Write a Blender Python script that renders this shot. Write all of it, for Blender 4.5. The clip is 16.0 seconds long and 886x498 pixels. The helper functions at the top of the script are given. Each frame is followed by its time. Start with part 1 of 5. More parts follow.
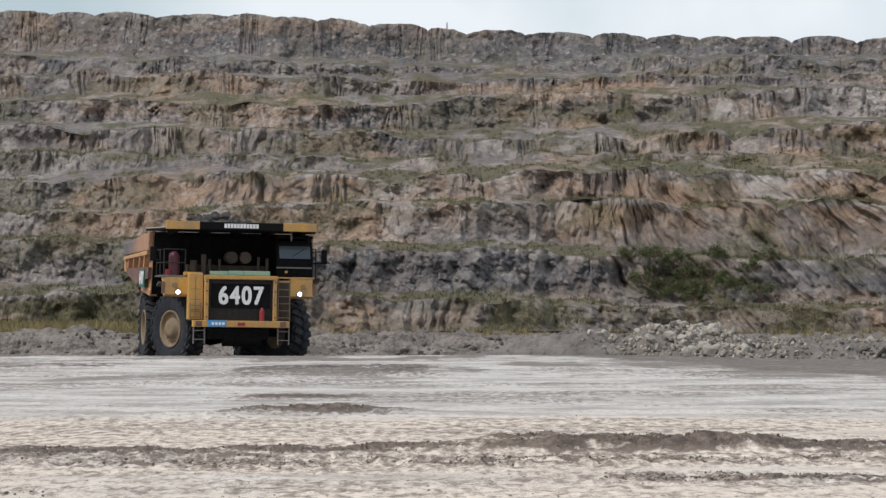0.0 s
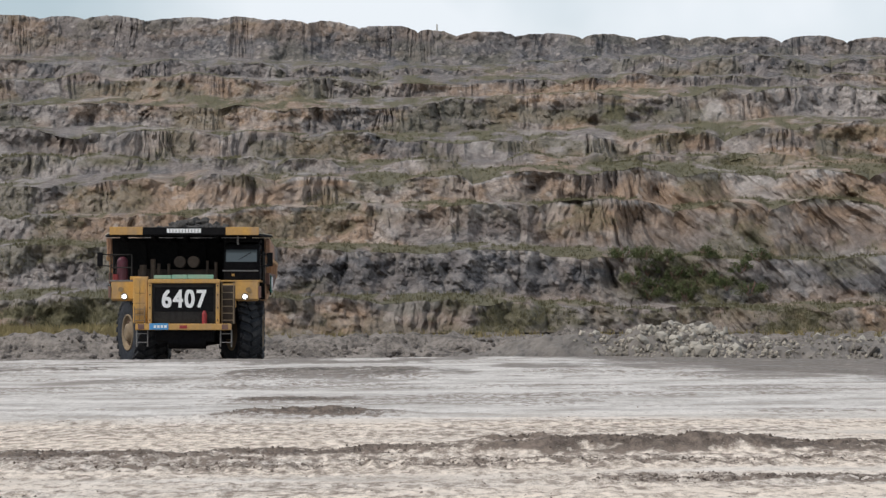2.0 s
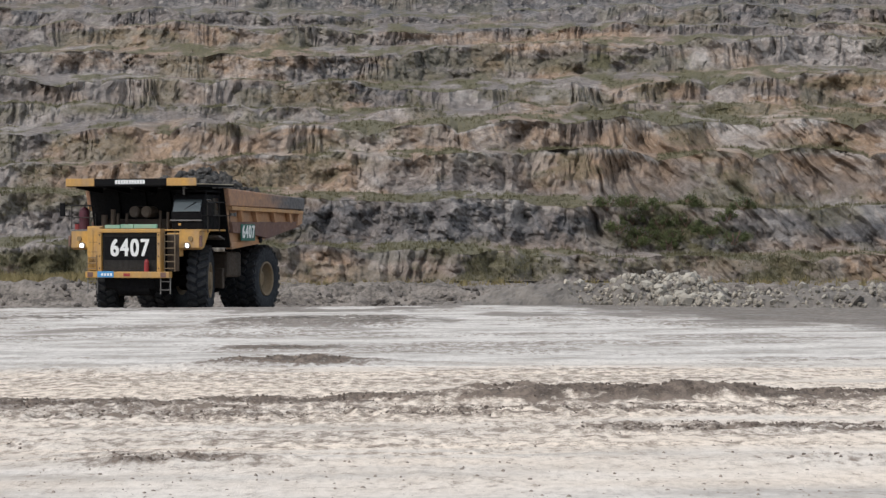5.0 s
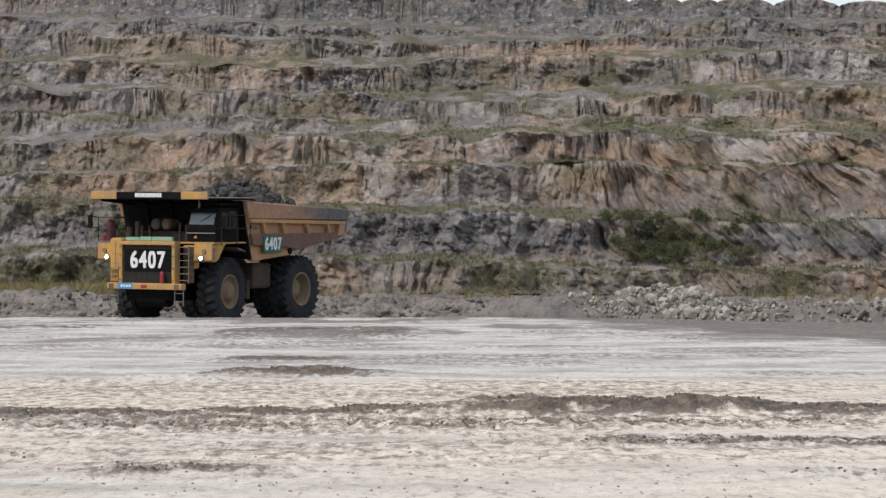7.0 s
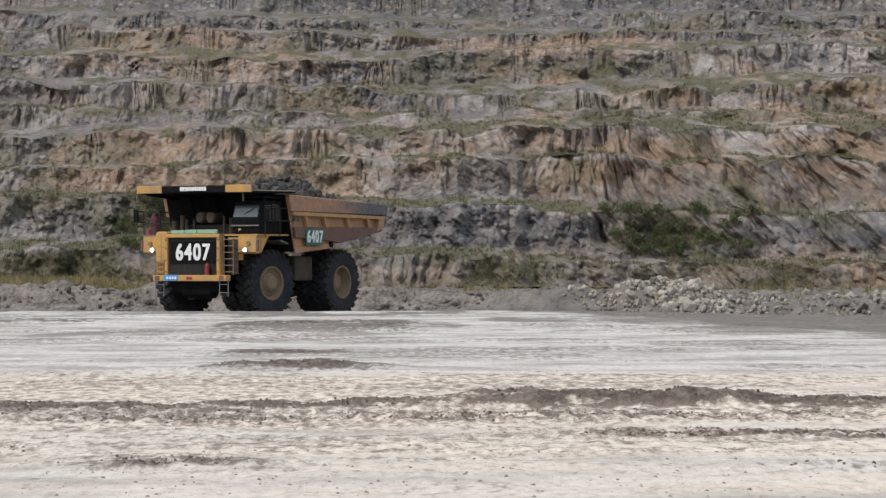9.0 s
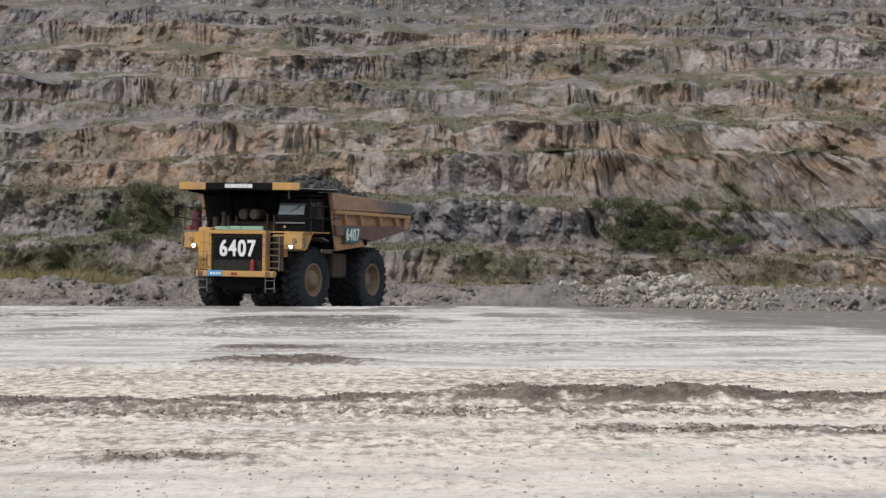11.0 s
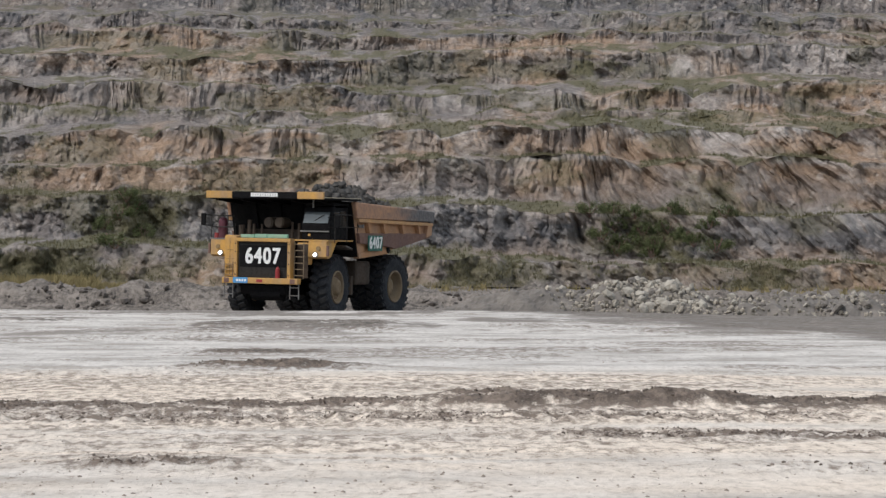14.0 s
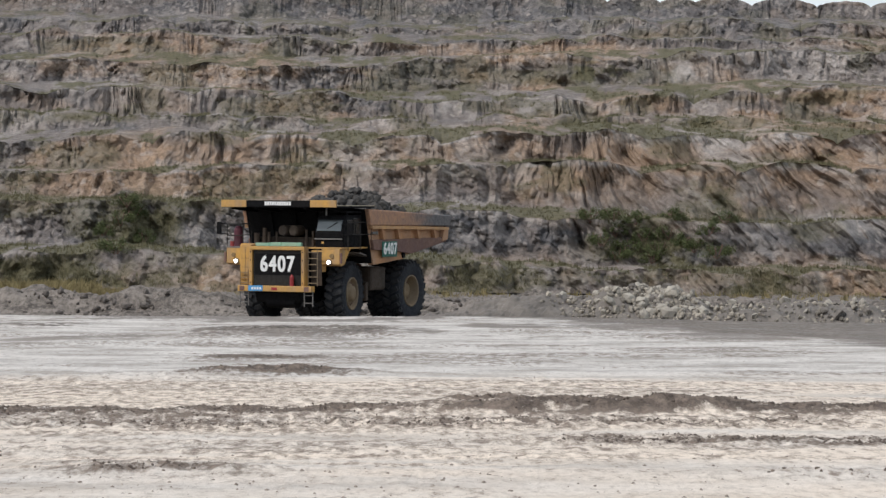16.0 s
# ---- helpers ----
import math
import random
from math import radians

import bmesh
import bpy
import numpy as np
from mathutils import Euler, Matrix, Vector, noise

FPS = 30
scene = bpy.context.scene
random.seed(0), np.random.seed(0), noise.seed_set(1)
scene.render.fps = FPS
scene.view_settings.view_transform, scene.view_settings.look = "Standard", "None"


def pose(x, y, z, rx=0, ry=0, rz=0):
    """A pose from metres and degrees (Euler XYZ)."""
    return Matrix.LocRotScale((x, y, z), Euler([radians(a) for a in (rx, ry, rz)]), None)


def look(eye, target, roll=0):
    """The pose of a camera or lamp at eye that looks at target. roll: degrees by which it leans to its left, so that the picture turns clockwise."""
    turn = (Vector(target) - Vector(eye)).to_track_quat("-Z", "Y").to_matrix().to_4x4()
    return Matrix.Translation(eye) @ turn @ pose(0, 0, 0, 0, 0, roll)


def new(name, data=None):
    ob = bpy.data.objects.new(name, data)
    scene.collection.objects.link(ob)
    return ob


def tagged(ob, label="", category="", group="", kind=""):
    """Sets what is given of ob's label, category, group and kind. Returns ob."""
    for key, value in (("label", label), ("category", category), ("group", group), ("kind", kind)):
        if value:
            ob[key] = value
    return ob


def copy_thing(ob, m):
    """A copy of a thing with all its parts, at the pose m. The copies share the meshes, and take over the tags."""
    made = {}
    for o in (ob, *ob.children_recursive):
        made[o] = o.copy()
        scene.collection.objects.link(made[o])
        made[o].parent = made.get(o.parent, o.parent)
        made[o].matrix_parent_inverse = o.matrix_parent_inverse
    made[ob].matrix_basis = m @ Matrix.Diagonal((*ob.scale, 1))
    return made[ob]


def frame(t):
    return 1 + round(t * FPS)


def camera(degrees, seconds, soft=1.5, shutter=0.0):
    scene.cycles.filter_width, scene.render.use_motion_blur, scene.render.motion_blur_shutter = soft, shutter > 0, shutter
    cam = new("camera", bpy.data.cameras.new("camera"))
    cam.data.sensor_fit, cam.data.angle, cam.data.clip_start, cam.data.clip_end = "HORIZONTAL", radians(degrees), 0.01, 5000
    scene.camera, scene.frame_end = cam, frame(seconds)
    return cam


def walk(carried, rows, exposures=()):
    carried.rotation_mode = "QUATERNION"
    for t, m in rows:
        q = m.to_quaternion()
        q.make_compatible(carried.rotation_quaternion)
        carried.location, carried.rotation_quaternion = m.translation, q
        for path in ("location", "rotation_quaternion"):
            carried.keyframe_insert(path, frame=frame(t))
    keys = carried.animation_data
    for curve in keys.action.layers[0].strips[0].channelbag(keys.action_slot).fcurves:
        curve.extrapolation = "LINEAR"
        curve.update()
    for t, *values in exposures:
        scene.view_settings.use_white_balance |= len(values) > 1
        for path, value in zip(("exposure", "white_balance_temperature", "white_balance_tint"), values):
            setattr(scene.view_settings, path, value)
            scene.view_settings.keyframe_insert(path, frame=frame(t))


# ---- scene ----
cam = camera(17.82, 16.0, soft=1.4)

EYE = 1.8  # the camera's height over the pad
PAN = [  # seconds, yaw, pitch, lean
    (0, -0.374, 0.993, 0.116),
    (0.5, -0.493, 0.959, 0.300),
    (1, -0.417, 1.019, 0.247),
    (1.5, -0.177, 1.067, 0.256),
    (2, -0.197, 1.031, 0.454),
    (2.5, -0.109, 0.994, 0.406),
    (3, 0.499, 0.696, 0.219),
    (3.5, 0.385, 0.172, 0.332),
    (4, 0.161, -0.025, 0.470),
    (6.5, 0.040, 0.153, 0.108),
    (7, 0.000, 0.229, 0.000),
    (7.5, 0.032, 0.202, 0.082),
    (8, 0.086, 0.163, 0.169),
    (8.5, 0.091, 0.125, 0.145),
    (9, 0.016, 0.092, 0.074),
    (11.5, 0.239, -0.053, -0.029),
    (12, 0.265, -0.102, -0.014),
    (12.5, 0.362, -0.009, -0.123),
    (13, 0.430, 0.096, -0.176),
    (13.5, 0.488, 0.114, -0.101),
    (14, 0.465, 0.092, -0.115),
    (14.5, 0.481, 0.201, -0.200),
    (15, 0.559, 0.254, -0.302),
    (15.5, 0.514, 0.228, -0.197),
    (16, 0.453, 0.210, -0.163),
]
EXPO = 0.2  # stops


def aim(yaw, pitch, lean):
    """A level camera at the eye, turned right by yaw, up by pitch, with a lean."""
    return (Matrix.Translation((0, 0, EYE)) @ Matrix.Rotation(radians(-yaw), 4, "Z") @ Matrix.Rotation(radians(pitch), 4, "X")
            @ Matrix.Rotation(radians(lean), 4, "Y") @ Matrix.Rotation(radians(90), 4, "X"))


walk(cam, [(t, aim(y, p, r)) for t, y, p, r in PAN],
     exposures=[(0, EXPO - 0.12), (2.5, EXPO - 0.12), (3.5, EXPO), (4.0, EXPO + 0.04), (6.3, EXPO - 0.05), (9, EXPO), (12, EXPO - 0.03), (16, EXPO - 0.06)])

# ---- daylight ----
SUN_ELEVATION, SUN_AZIMUTH = 50, 240  # azimuth clockwise from +y


def daylight():
    world = bpy.data.worlds.new("overcast_sky")
    scene.world = world
    world.use_nodes = True
    nt = world.node_tree
    bg = nt.nodes["Background"]
    sky = nt.nodes.new("ShaderNodeTexSky")
    sky.sky_type, sky.sun_disc = "NISHITA", False
    sky.sun_elevation, sky.sun_rotation = radians(SUN_ELEVATION), radians(SUN_AZIMUTH)
    sky.air_density, sky.dust_density = 1.0, 1.5
    co = nt.nodes.new("ShaderNodeTexCoord")
    no = nt.nodes.new("ShaderNodeTexNoise")
    no.inputs["Scale"].default_value, no.inputs["Detail"].default_value = 5.0, 5
    ramp = nt.nodes.new("ShaderNodeValToRGB")
    ramp.color_ramp.elements[0].position, ramp.color_ramp.elements[1].position = 0.40, 0.62
    ramp.color_ramp.elements[0].color = (0.2, 0.2, 0.2, 1)
    ramp.color_ramp.elements[1].color = (1, 1, 1, 1)
    mix = nt.nodes.new("ShaderNodeMixRGB")
    mix.inputs[2].default_value = (6.9, 7.35, 7.8, 1)
    nt.links.new(co.outputs["Generated"], no.inputs["Vector"])
    nt.links.new(no.outputs["Fac"], ramp.inputs["Fac"])
    nt.links.new(ramp.outputs["Color"], mix.inputs[0])
    nt.links.new(sky.outputs["Color"], mix.inputs[1])
    nt.links.new(mix.outputs["Color"], bg.inputs["Color"])
    bg.inputs["Strength"].default_value = 0.115
    sun = new("sun", bpy.data.lights.new("sun", "SUN"))
    sun.data.energy, sun.data.angle, sun.data.color = 2.05, radians(10), (1.0, 0.97, 0.94)
    a, e = radians(SUN_AZIMUTH), radians(SUN_ELEVATION)
    toward = Vector((math.sin(a) * math.cos(e), math.cos(a) * math.cos(e), math.sin(e)))
    sun.matrix_world = look(toward * 300, (0, 0, 0))


daylight()


# ---- materials ----
def shader(name):
    m = bpy.data.materials.new(name)
    m.use_nodes = True
    return m, m.node_tree, m.node_tree.nodes["Principled BSDF"]


def node(nt, kind, **inputs):
    n = nt.nodes.new(kind)
    for k, v in inputs.items():
        n.inputs[k.replace("_", " ")].default_value = v
    return n


def noise_of(nt, scale, detail=4, stretch=(1, 1, 1), space="Object", rough=0.6):
    co = nt.nodes.new("ShaderNodeTexCoord")
    mp = nt.nodes.new("ShaderNodeMapping")
    mp.inputs["Scale"].default_value = stretch
    n = node(nt, "ShaderNodeTexNoise", Scale=scale, Detail=detail, Roughness=rough)
    nt.links.new(co.outputs[space], mp.inputs["Vector"])
    nt.links.new(mp.outputs["Vector"], n.inputs["Vector"])
    return n.outputs["Fac"]


def spread(nt, value, lo, hi, a=0.0, b=1.0):
    n = nt.nodes.new("ShaderNodeMapRange")
    nt.links.new(value, n.inputs["Value"])
    for k, v in zip(("From Min", "From Max", "To Min", "To Max"), (lo, hi, a, b)):
        n.inputs[k].default_value = v
    return n.outputs["Result"]


def blend(nt, fac, a, b, kind="MIX"):
    n = nt.nodes.new("ShaderNodeMixRGB")
    n.blend_type = kind
    for i, v in enumerate((fac, a, b)):
        if isinstance(v, (int, float)):
            n.inputs[i].default_value = v
        elif isinstance(v, tuple):
            n.inputs[i].default_value = (*v, 1)
        else:
            nt.links.new(v, n.inputs[i])
    return n.outputs["Color"]


def times(nt, a, b):
    n = nt.nodes.new("ShaderNodeMath")
    n.operation = "MULTIPLY"
    for i, v in enumerate((a, b)):
        if isinstance(v, (int, float)):
            n.inputs[i].default_value = v
        else:
            nt.links.new(v, n.inputs[i])
    return n.outputs["Value"]


def layer(nt, name):
    n = nt.nodes.new("ShaderNodeAttribute")
    n.attribute_name = name
    return n.outputs["Fac"]


def relief(nt, bsdf, height, distance, strength=1.0):
    b = node(nt, "ShaderNodeBump", Strength=strength, Distance=distance)
    nt.links.new(height, b.inputs["Height"])
    nt.links.new(b.outputs["Normal"], bsdf.inputs["Normal"])


def worn(name, colour, dirt, rough=0.6, metal=0.0, amount=0.5, scale=1.6, grain=9.0, streak=(1, 1, 0.35), bump=0.004, gloss=0.35):
    """Paint, rubber or metal with dust and wear at two sizes."""
    m, nt, b = shader(name)
    big = spread(nt, noise_of(nt, scale, 5, streak), 0.38, 0.68)
    fine = noise_of(nt, grain, 6)
    c = blend(nt, times(nt, big, amount), colour, dirt)
    c = blend(nt, spread(nt, fine, 0.35, 0.7, 0.0, 0.35), c, tuple(v * 0.55 for v in colour))
    nt.links.new(c, b.inputs["Base Color"])
    nt.links.new(spread(nt, fine, 0.3, 0.7, max(rough - 0.15, 0.05), min(rough + 0.2, 1)), b.inputs["Roughness"])
    b.inputs["Metallic"].default_value = metal
    b.inputs["Specular IOR Level"].default_value = gloss
    relief(nt, b, fine, bump, 0.5)
    return m


def plain(name, colour, rough=0.6, metal=0.0, glow=0.0):
    m, nt, b = shader(name)
    fine = noise_of(nt, 12, 4)
    nt.links.new(blend(nt, spread(nt, fine, 0.35, 0.7, 0, 0.4), colour, tuple(v * 0.7 for v in colour)), b.inputs["Base Color"])
    b.inputs["Roughness"].default_value, b.inputs["Metallic"].default_value = rough, metal
    if glow:
        b.inputs["Emission Color"].default_value, b.inputs["Emission Strength"].default_value = (1, 0.97, 0.92, 1), glow
    return m


def hill_material():
    m, nt, b = shader("weathered_mine_rock")
    mid = noise_of(nt, 0.10, 6)
    fine = noise_of(nt, 1.05, 10, (1, 1, 0.8), rough=0.78)
    grit = noise_of(nt, 2.6, 6, rough=0.75)
    # wash marks that run down the fluted faces
    run = nt.nodes.new("ShaderNodeCombineXYZ")
    nt.links.new(layer(nt, "run"), run.inputs["X"])
    nt.links.new(times(nt, layer(nt, "drop"), 0.34), run.inputs["Z"])
    wash = node(nt, "ShaderNodeTexNoise", Scale=1.1, Detail=5, Roughness=0.6)
    nt.links.new(run.outputs["Vector"], wash.inputs["Vector"])
    mixed = blend(nt, times(nt, layer(nt, "flute"), 0.33), fine, wash.outputs["Fac"])
    grey = blend(nt, spread(nt, mixed, 0.31, 0.69), (0.080, 0.064, 0.056), (0.27, 0.227, 0.20))
    tan = blend(nt, spread(nt, mixed, 0.31, 0.69), (0.115, 0.072, 0.046), (0.46, 0.315, 0.21))
    slate = blend(nt, spread(nt, mixed, 0.36, 0.68), (0.036, 0.035, 0.037), (0.19, 0.178, 0.175))
    pale = blend(nt, spread(nt, mixed, 0.32, 0.62), (0.15, 0.13, 0.115), (0.50, 0.44, 0.39))
    c = blend(nt, layer(nt, "ochre"), grey, tan)
    c = blend(nt, layer(nt, "slate"), c, slate)
    c = blend(nt, layer(nt, "pale"), c, pale)
    # broken blocks on the unwashed rock: each a little lighter or darker
    co = nt.nodes.new("ShaderNodeTexCoord")
    warp = node(nt, "ShaderNodeTexNoise", Scale=0.5, Detail=5)
    nt.links.new(co.outputs["Object"], warp.inputs["Vector"])
    add = nt.nodes.new("ShaderNodeVectorMath")
    add.operation = "MULTIPLY_ADD"
    nt.links.new(warp.outputs["Color"], add.inputs[0])
    add.inputs[1].default_value = (4.5, 4.5, 4.5)
    nt.links.new(co.outputs["Object"], add.inputs[2])
    cells = node(nt, "ShaderNodeTexVoronoi", Scale=0.85)
    nt.links.new(add.outputs["Vector"], cells.inputs["Vector"])
    tone = nt.nodes.new("ShaderNodeRGBToBW")
    nt.links.new(cells.outputs["Color"], tone.inputs["Color"])
    broken = spread(nt, layer(nt, "flute"), 0.0, 1.0, 1.0, 0.4)
    c = blend(nt, times(nt, spread(nt, tone.outputs["Val"], 0.55, 0.8, 0, 0.75), broken), c, blend(nt, 0.4, c, (0.50, 0.43, 0.37)))
    c = blend(nt, times(nt, spread(nt, tone.outputs["Val"], 0.42, 0.15, 0, 0.5), broken), c, blend(nt, 0.5, c, (0.055, 0.048, 0.044)))
    c = blend(nt, spread(nt, mid, 0.35, 0.65, 0, 0.5), c, blend(nt, 0.5, c, (0.13, 0.105, 0.088)))
    # single pale stones
    stones = node(nt, "ShaderNodeTexVoronoi", Scale=0.62)
    nt.links.new(co.outputs["Object"], stones.inputs["Vector"])
    pick = nt.nodes.new("ShaderNodeRGBToBW")
    nt.links.new(stones.outputs["Color"], pick.inputs["Color"])
    c = blend(nt, times(nt, spread(nt, stones.outputs["Distance"], 0.34, 0.24), spread(nt, pick.outputs["Val"], 0.68, 0.74, 0, 0.55)), c, (0.42, 0.36, 0.31))
    green = blend(nt, spread(nt, fine, 0.3, 0.7), (0.060, 0.056, 0.030), (0.165, 0.142, 0.078))
    c = blend(nt, layer(nt, "grass"), c, green)
    c = blend(nt, spread(nt, grit, 0.4, 0.65, 0.0, 0.35), c, blend(nt, 0.45, c, (0.07, 0.06, 0.055)))
    # cooler tint over everything: the blue of hazy air, put into the colour
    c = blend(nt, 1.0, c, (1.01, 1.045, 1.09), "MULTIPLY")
    nt.links.new(c, b.inputs["Base Color"])
    b.inputs["Roughness"].default_value = 0.95
    b.inputs["Specular IOR Level"].default_value = 0.15
    relief(nt, b, blend(nt, 0.4, mixed, grit), 0.45, 0.7)
    return m


def ground_material():
    m, nt, b = shader("compacted_clay_pad")
    streak = noise_of(nt, 0.5, 8, (0.8, 1.1, 1), rough=0.72)
    fine = noise_of(nt, 4.0, 8, (1.5, 0.5, 1), rough=0.75)
    grit = noise_of(nt, 9.0, 5, (1.1, 0.45, 1), rough=0.7)
    clay = blend(nt, spread(nt, streak, 0.43, 0.61), (0.61, 0.575, 0.535), (0.36, 0.33, 0.30))
    clay = blend(nt, layer(nt, "beige"), clay, blend(nt, spread(nt, fine, 0.3, 0.7), (0.81, 0.71, 0.605), (0.58, 0.48, 0.385)))
    damp = blend(nt, spread(nt, fine, 0.40, 0.64), (0.060, 0.046, 0.037), (0.23, 0.18, 0.145))
    edge = nt.nodes.new("ShaderNodeMath")
    edge.operation = "MULTIPLY_ADD"
    nt.links.new(fine, edge.inputs[0])
    edge.inputs[1].default_value = 4.6
    nt.links.new(layer(nt, "damp"), edge.inputs[2])
    c = blend(nt, spread(nt, edge.outputs["Value"], 2.6, 3.4), clay, damp)
    mud = blend(nt, spread(nt, blend(nt, 0.5, fine, streak), 0.43, 0.57), (0.062, 0.053, 0.046), (0.25, 0.218, 0.19))
    wet = nt.nodes.new("ShaderNodeMath")
    wet.operation = "MULTIPLY_ADD"
    nt.links.new(blend(nt, 0.65, fine, streak), wet.inputs[0])
    wet.inputs[1].default_value = 2.4
    nt.links.new(layer(nt, "mud"), wet.inputs[2])
    c = blend(nt, spread(nt, wet.outputs["Value"], 1.5, 1.95), c, mud)
    c = blend(nt, spread(nt, grit, 0.48, 0.64, 0, 0.4), c, blend(nt, 0.6, c, (0.16, 0.13, 0.105)))
    nt.links.new(c, b.inputs["Base Color"])
    b.inputs["Roughness"].default_value = 0.95
    b.inputs["Specular IOR Level"].default_value = 0.15
    relief(nt, b, blend(nt, 0.5, fine, grit), 0.05, 0.8)
    return m


HILL = hill_material()
GROUND = ground_material()
YELLOW = worn("dusty_yellow_paint", (0.60, 0.33, 0.078), (0.36, 0.24, 0.14), 0.6, amount=0.95, scale=1.9)
BODY_PAINT = worn("rusty_orange_paint", (0.50, 0.265, 0.13), (0.36, 0.235, 0.16), 0.7, amount=0.9, scale=0.9)
RIB = worn("faded_orange_paint", (0.58, 0.33, 0.14), (0.36, 0.23, 0.15), 0.7, amount=0.9, scale=0.9)
BODY_DARK = worn("scuffed_brown_steel", (0.15, 0.085, 0.075), (0.26, 0.15, 0.10), 0.7, amount=0.7, scale=0.9)
BODY_GREY = worn("scraped_bare_steel", (0.12, 0.115, 0.115), (0.22, 0.16, 0.12), 0.6, 0.3, amount=0.6)
# black paint; also stands for the deep shade under the canopy
BLACK = worn("dusty_black_and_shade", (0.006, 0.006, 0.007), (0.015, 0.013, 0.012), 0.75, gloss=0.12)
GRILLE = worn("dusty_radiator_black", (0.026, 0.024, 0.022), (0.055, 0.046, 0.04), 0.8)
RUBBER = worn("dusty_rubber", (0.014, 0.017, 0.023), (0.050, 0.051, 0.056), 0.85, amount=0.6)
# lighter than the tyre: dust, plus sun on the lug tops painted in
LUGS = worn("sunlit_dusty_tread", (0.021, 0.023, 0.027), (0.062, 0.060, 0.060), 0.85, amount=0.8, scale=2.5)
# sooty brown, also the painted dark of the recess behind the ladder
SOOT_SHADE = worn("sooty_shaded_brown", (0.085, 0.06, 0.042), (0.03, 0.024, 0.02), 0.7, amount=0.8)
RIM = worn("dusty_tan_rim", (0.25, 0.18, 0.105), (0.17, 0.135, 0.10), 0.7, amount=0.7)
CREAM = worn("chalky_worn_edge", (0.50, 0.44, 0.34), (0.34, 0.27, 0.18), 0.7, amount=0.8)
STEEL = worn("grey_steel", (0.23, 0.22, 0.21), (0.14, 0.11, 0.09), 0.5, 0.5)
WHITE = plain("white_lettering", (0.82, 0.82, 0.80), 0.5)
MINT = worn("mint_green_panel", (0.22, 0.42, 0.31), (0.40, 0.40, 0.30), 0.5)
GREEN = plain("dark_green_sign", (0.015, 0.13, 0.095), 0.5)
BLUE = plain("blue_plate", (0.08, 0.30, 0.58), 0.4)
RED = worn("dull_red_paint", (0.33, 0.03, 0.035), (0.2, 0.06, 0.05), 0.5)
MAROON = worn("dark_red_tank", (0.10, 0.016, 0.032), (0.10, 0.05, 0.05), 0.5)
LAMP_ON = plain("lit_headlight", (0.9, 0.9, 0.9), 0.3, glow=7.0)
LENS = plain("unlit_lamp_lens", (0.26, 0.17, 0.08), 0.2)
COAL = worn("dark_grey_overburden", (0.042, 0.039, 0.036), (0.115, 0.105, 0.094), 0.8, amount=0.6)
ROCK_PALE = worn("pale_cream_stone", (0.45, 0.41, 0.345), (0.26, 0.235, 0.205), 0.9, amount=0.8, scale=0.7, grain=4, bump=0.08)
ROCK_GREY = worn("grey_clay_stone", (0.14, 0.124, 0.11), (0.25, 0.22, 0.19), 0.9, amount=0.8, scale=0.7, grain=4, bump=0.08)


def glass_material():
    m, _, b = shader("dusty_cab_glass")
    b.inputs["Base Color"].default_value = (0.10, 0.12, 0.125, 1)
    b.inputs["Roughness"].default_value = 0.12
    b.inputs["Metallic"].default_value = 0.35
    return m


def rail_material():
    """Orange paint that is scraped to bare grey steel towards the tail."""
    m, nt, b = shader("scraped_rail_paint")
    co = nt.nodes.new("ShaderNodeTexCoord")
    split = nt.nodes.new("ShaderNodeSeparateXYZ")
    nt.links.new(co.outputs["Object"], split.inputs["Vector"])
    scrape = nt.nodes.new("ShaderNodeMath")
    scrape.operation = "MULTIPLY_ADD"
    nt.links.new(noise_of(nt, 1.1, 6, (0.6, 1, 1.6)), scrape.inputs[0])
    scrape.inputs[1].default_value = 5.0
    nt.links.new(split.outputs["X"], scrape.inputs[2])
    fine = noise_of(nt, 7, 6)
    paint = blend(nt, spread(nt, fine, 0.35, 0.65), (0.46, 0.25, 0.14), (0.30, 0.175, 0.12))
    bare = blend(nt, spread(nt, fine, 0.35, 0.65), (0.16, 0.15, 0.15), (0.085, 0.08, 0.08))
    nt.links.new(blend(nt, spread(nt, scrape.outputs["Value"], 1.4, 4.2), bare, paint), b.inputs["Base Color"])
    b.inputs["Roughness"].default_value = 0.7
    relief(nt, b, fine, 0.006, 0.5)
    return m


RAIL = rail_material()
GLASS = glass_material()
DARK_GLASS = plain("dark_side_glass", (0.015, 0.017, 0.018), 0.12)


# ---- mesh tools ----
def smooth_step(t):
    t = np.clip(t, 0, 1)
    return t * t * (3 - 2 * t)


def lattice(ix, iy, seed):
    h = (ix.astype(np.int64) * 374761393 + iy.astype(np.int64) * 668265263 + seed * 974711) & 0x7FFFFFFF
    h = ((h ^ (h >> 13)) * 1274126177) & 0x7FFFFFFF
    return ((h ^ (h >> 16)) & 0xFFFF) / 65535.0


def vnoise(x, y, seed):
    x, y = np.broadcast_arrays(np.asarray(x, float), np.asarray(y, float))
    ix, iy = np.floor(x), np.floor(y)
    fx, fy = smooth_step(x - ix), smooth_step(y - iy)
    a, b = lattice(ix, iy, seed), lattice(ix + 1, iy, seed)
    c, d = lattice(ix, iy + 1, seed), lattice(ix + 1, iy + 1, seed)
    return (a + (b - a) * fx) * (1 - fy) + (c + (d - c) * fx) * fy


def fbm(x, y, seed, octaves=4):
    total, amp, norm = 0.0, 1.0, 0.0
    for k in range(octaves):
        total = total + amp * vnoise(np.asarray(x) * 2.03 ** k, np.asarray(y) * 2.03 ** k, seed + 17 * k)
        norm += amp
        amp *= 0.52
    return total / norm


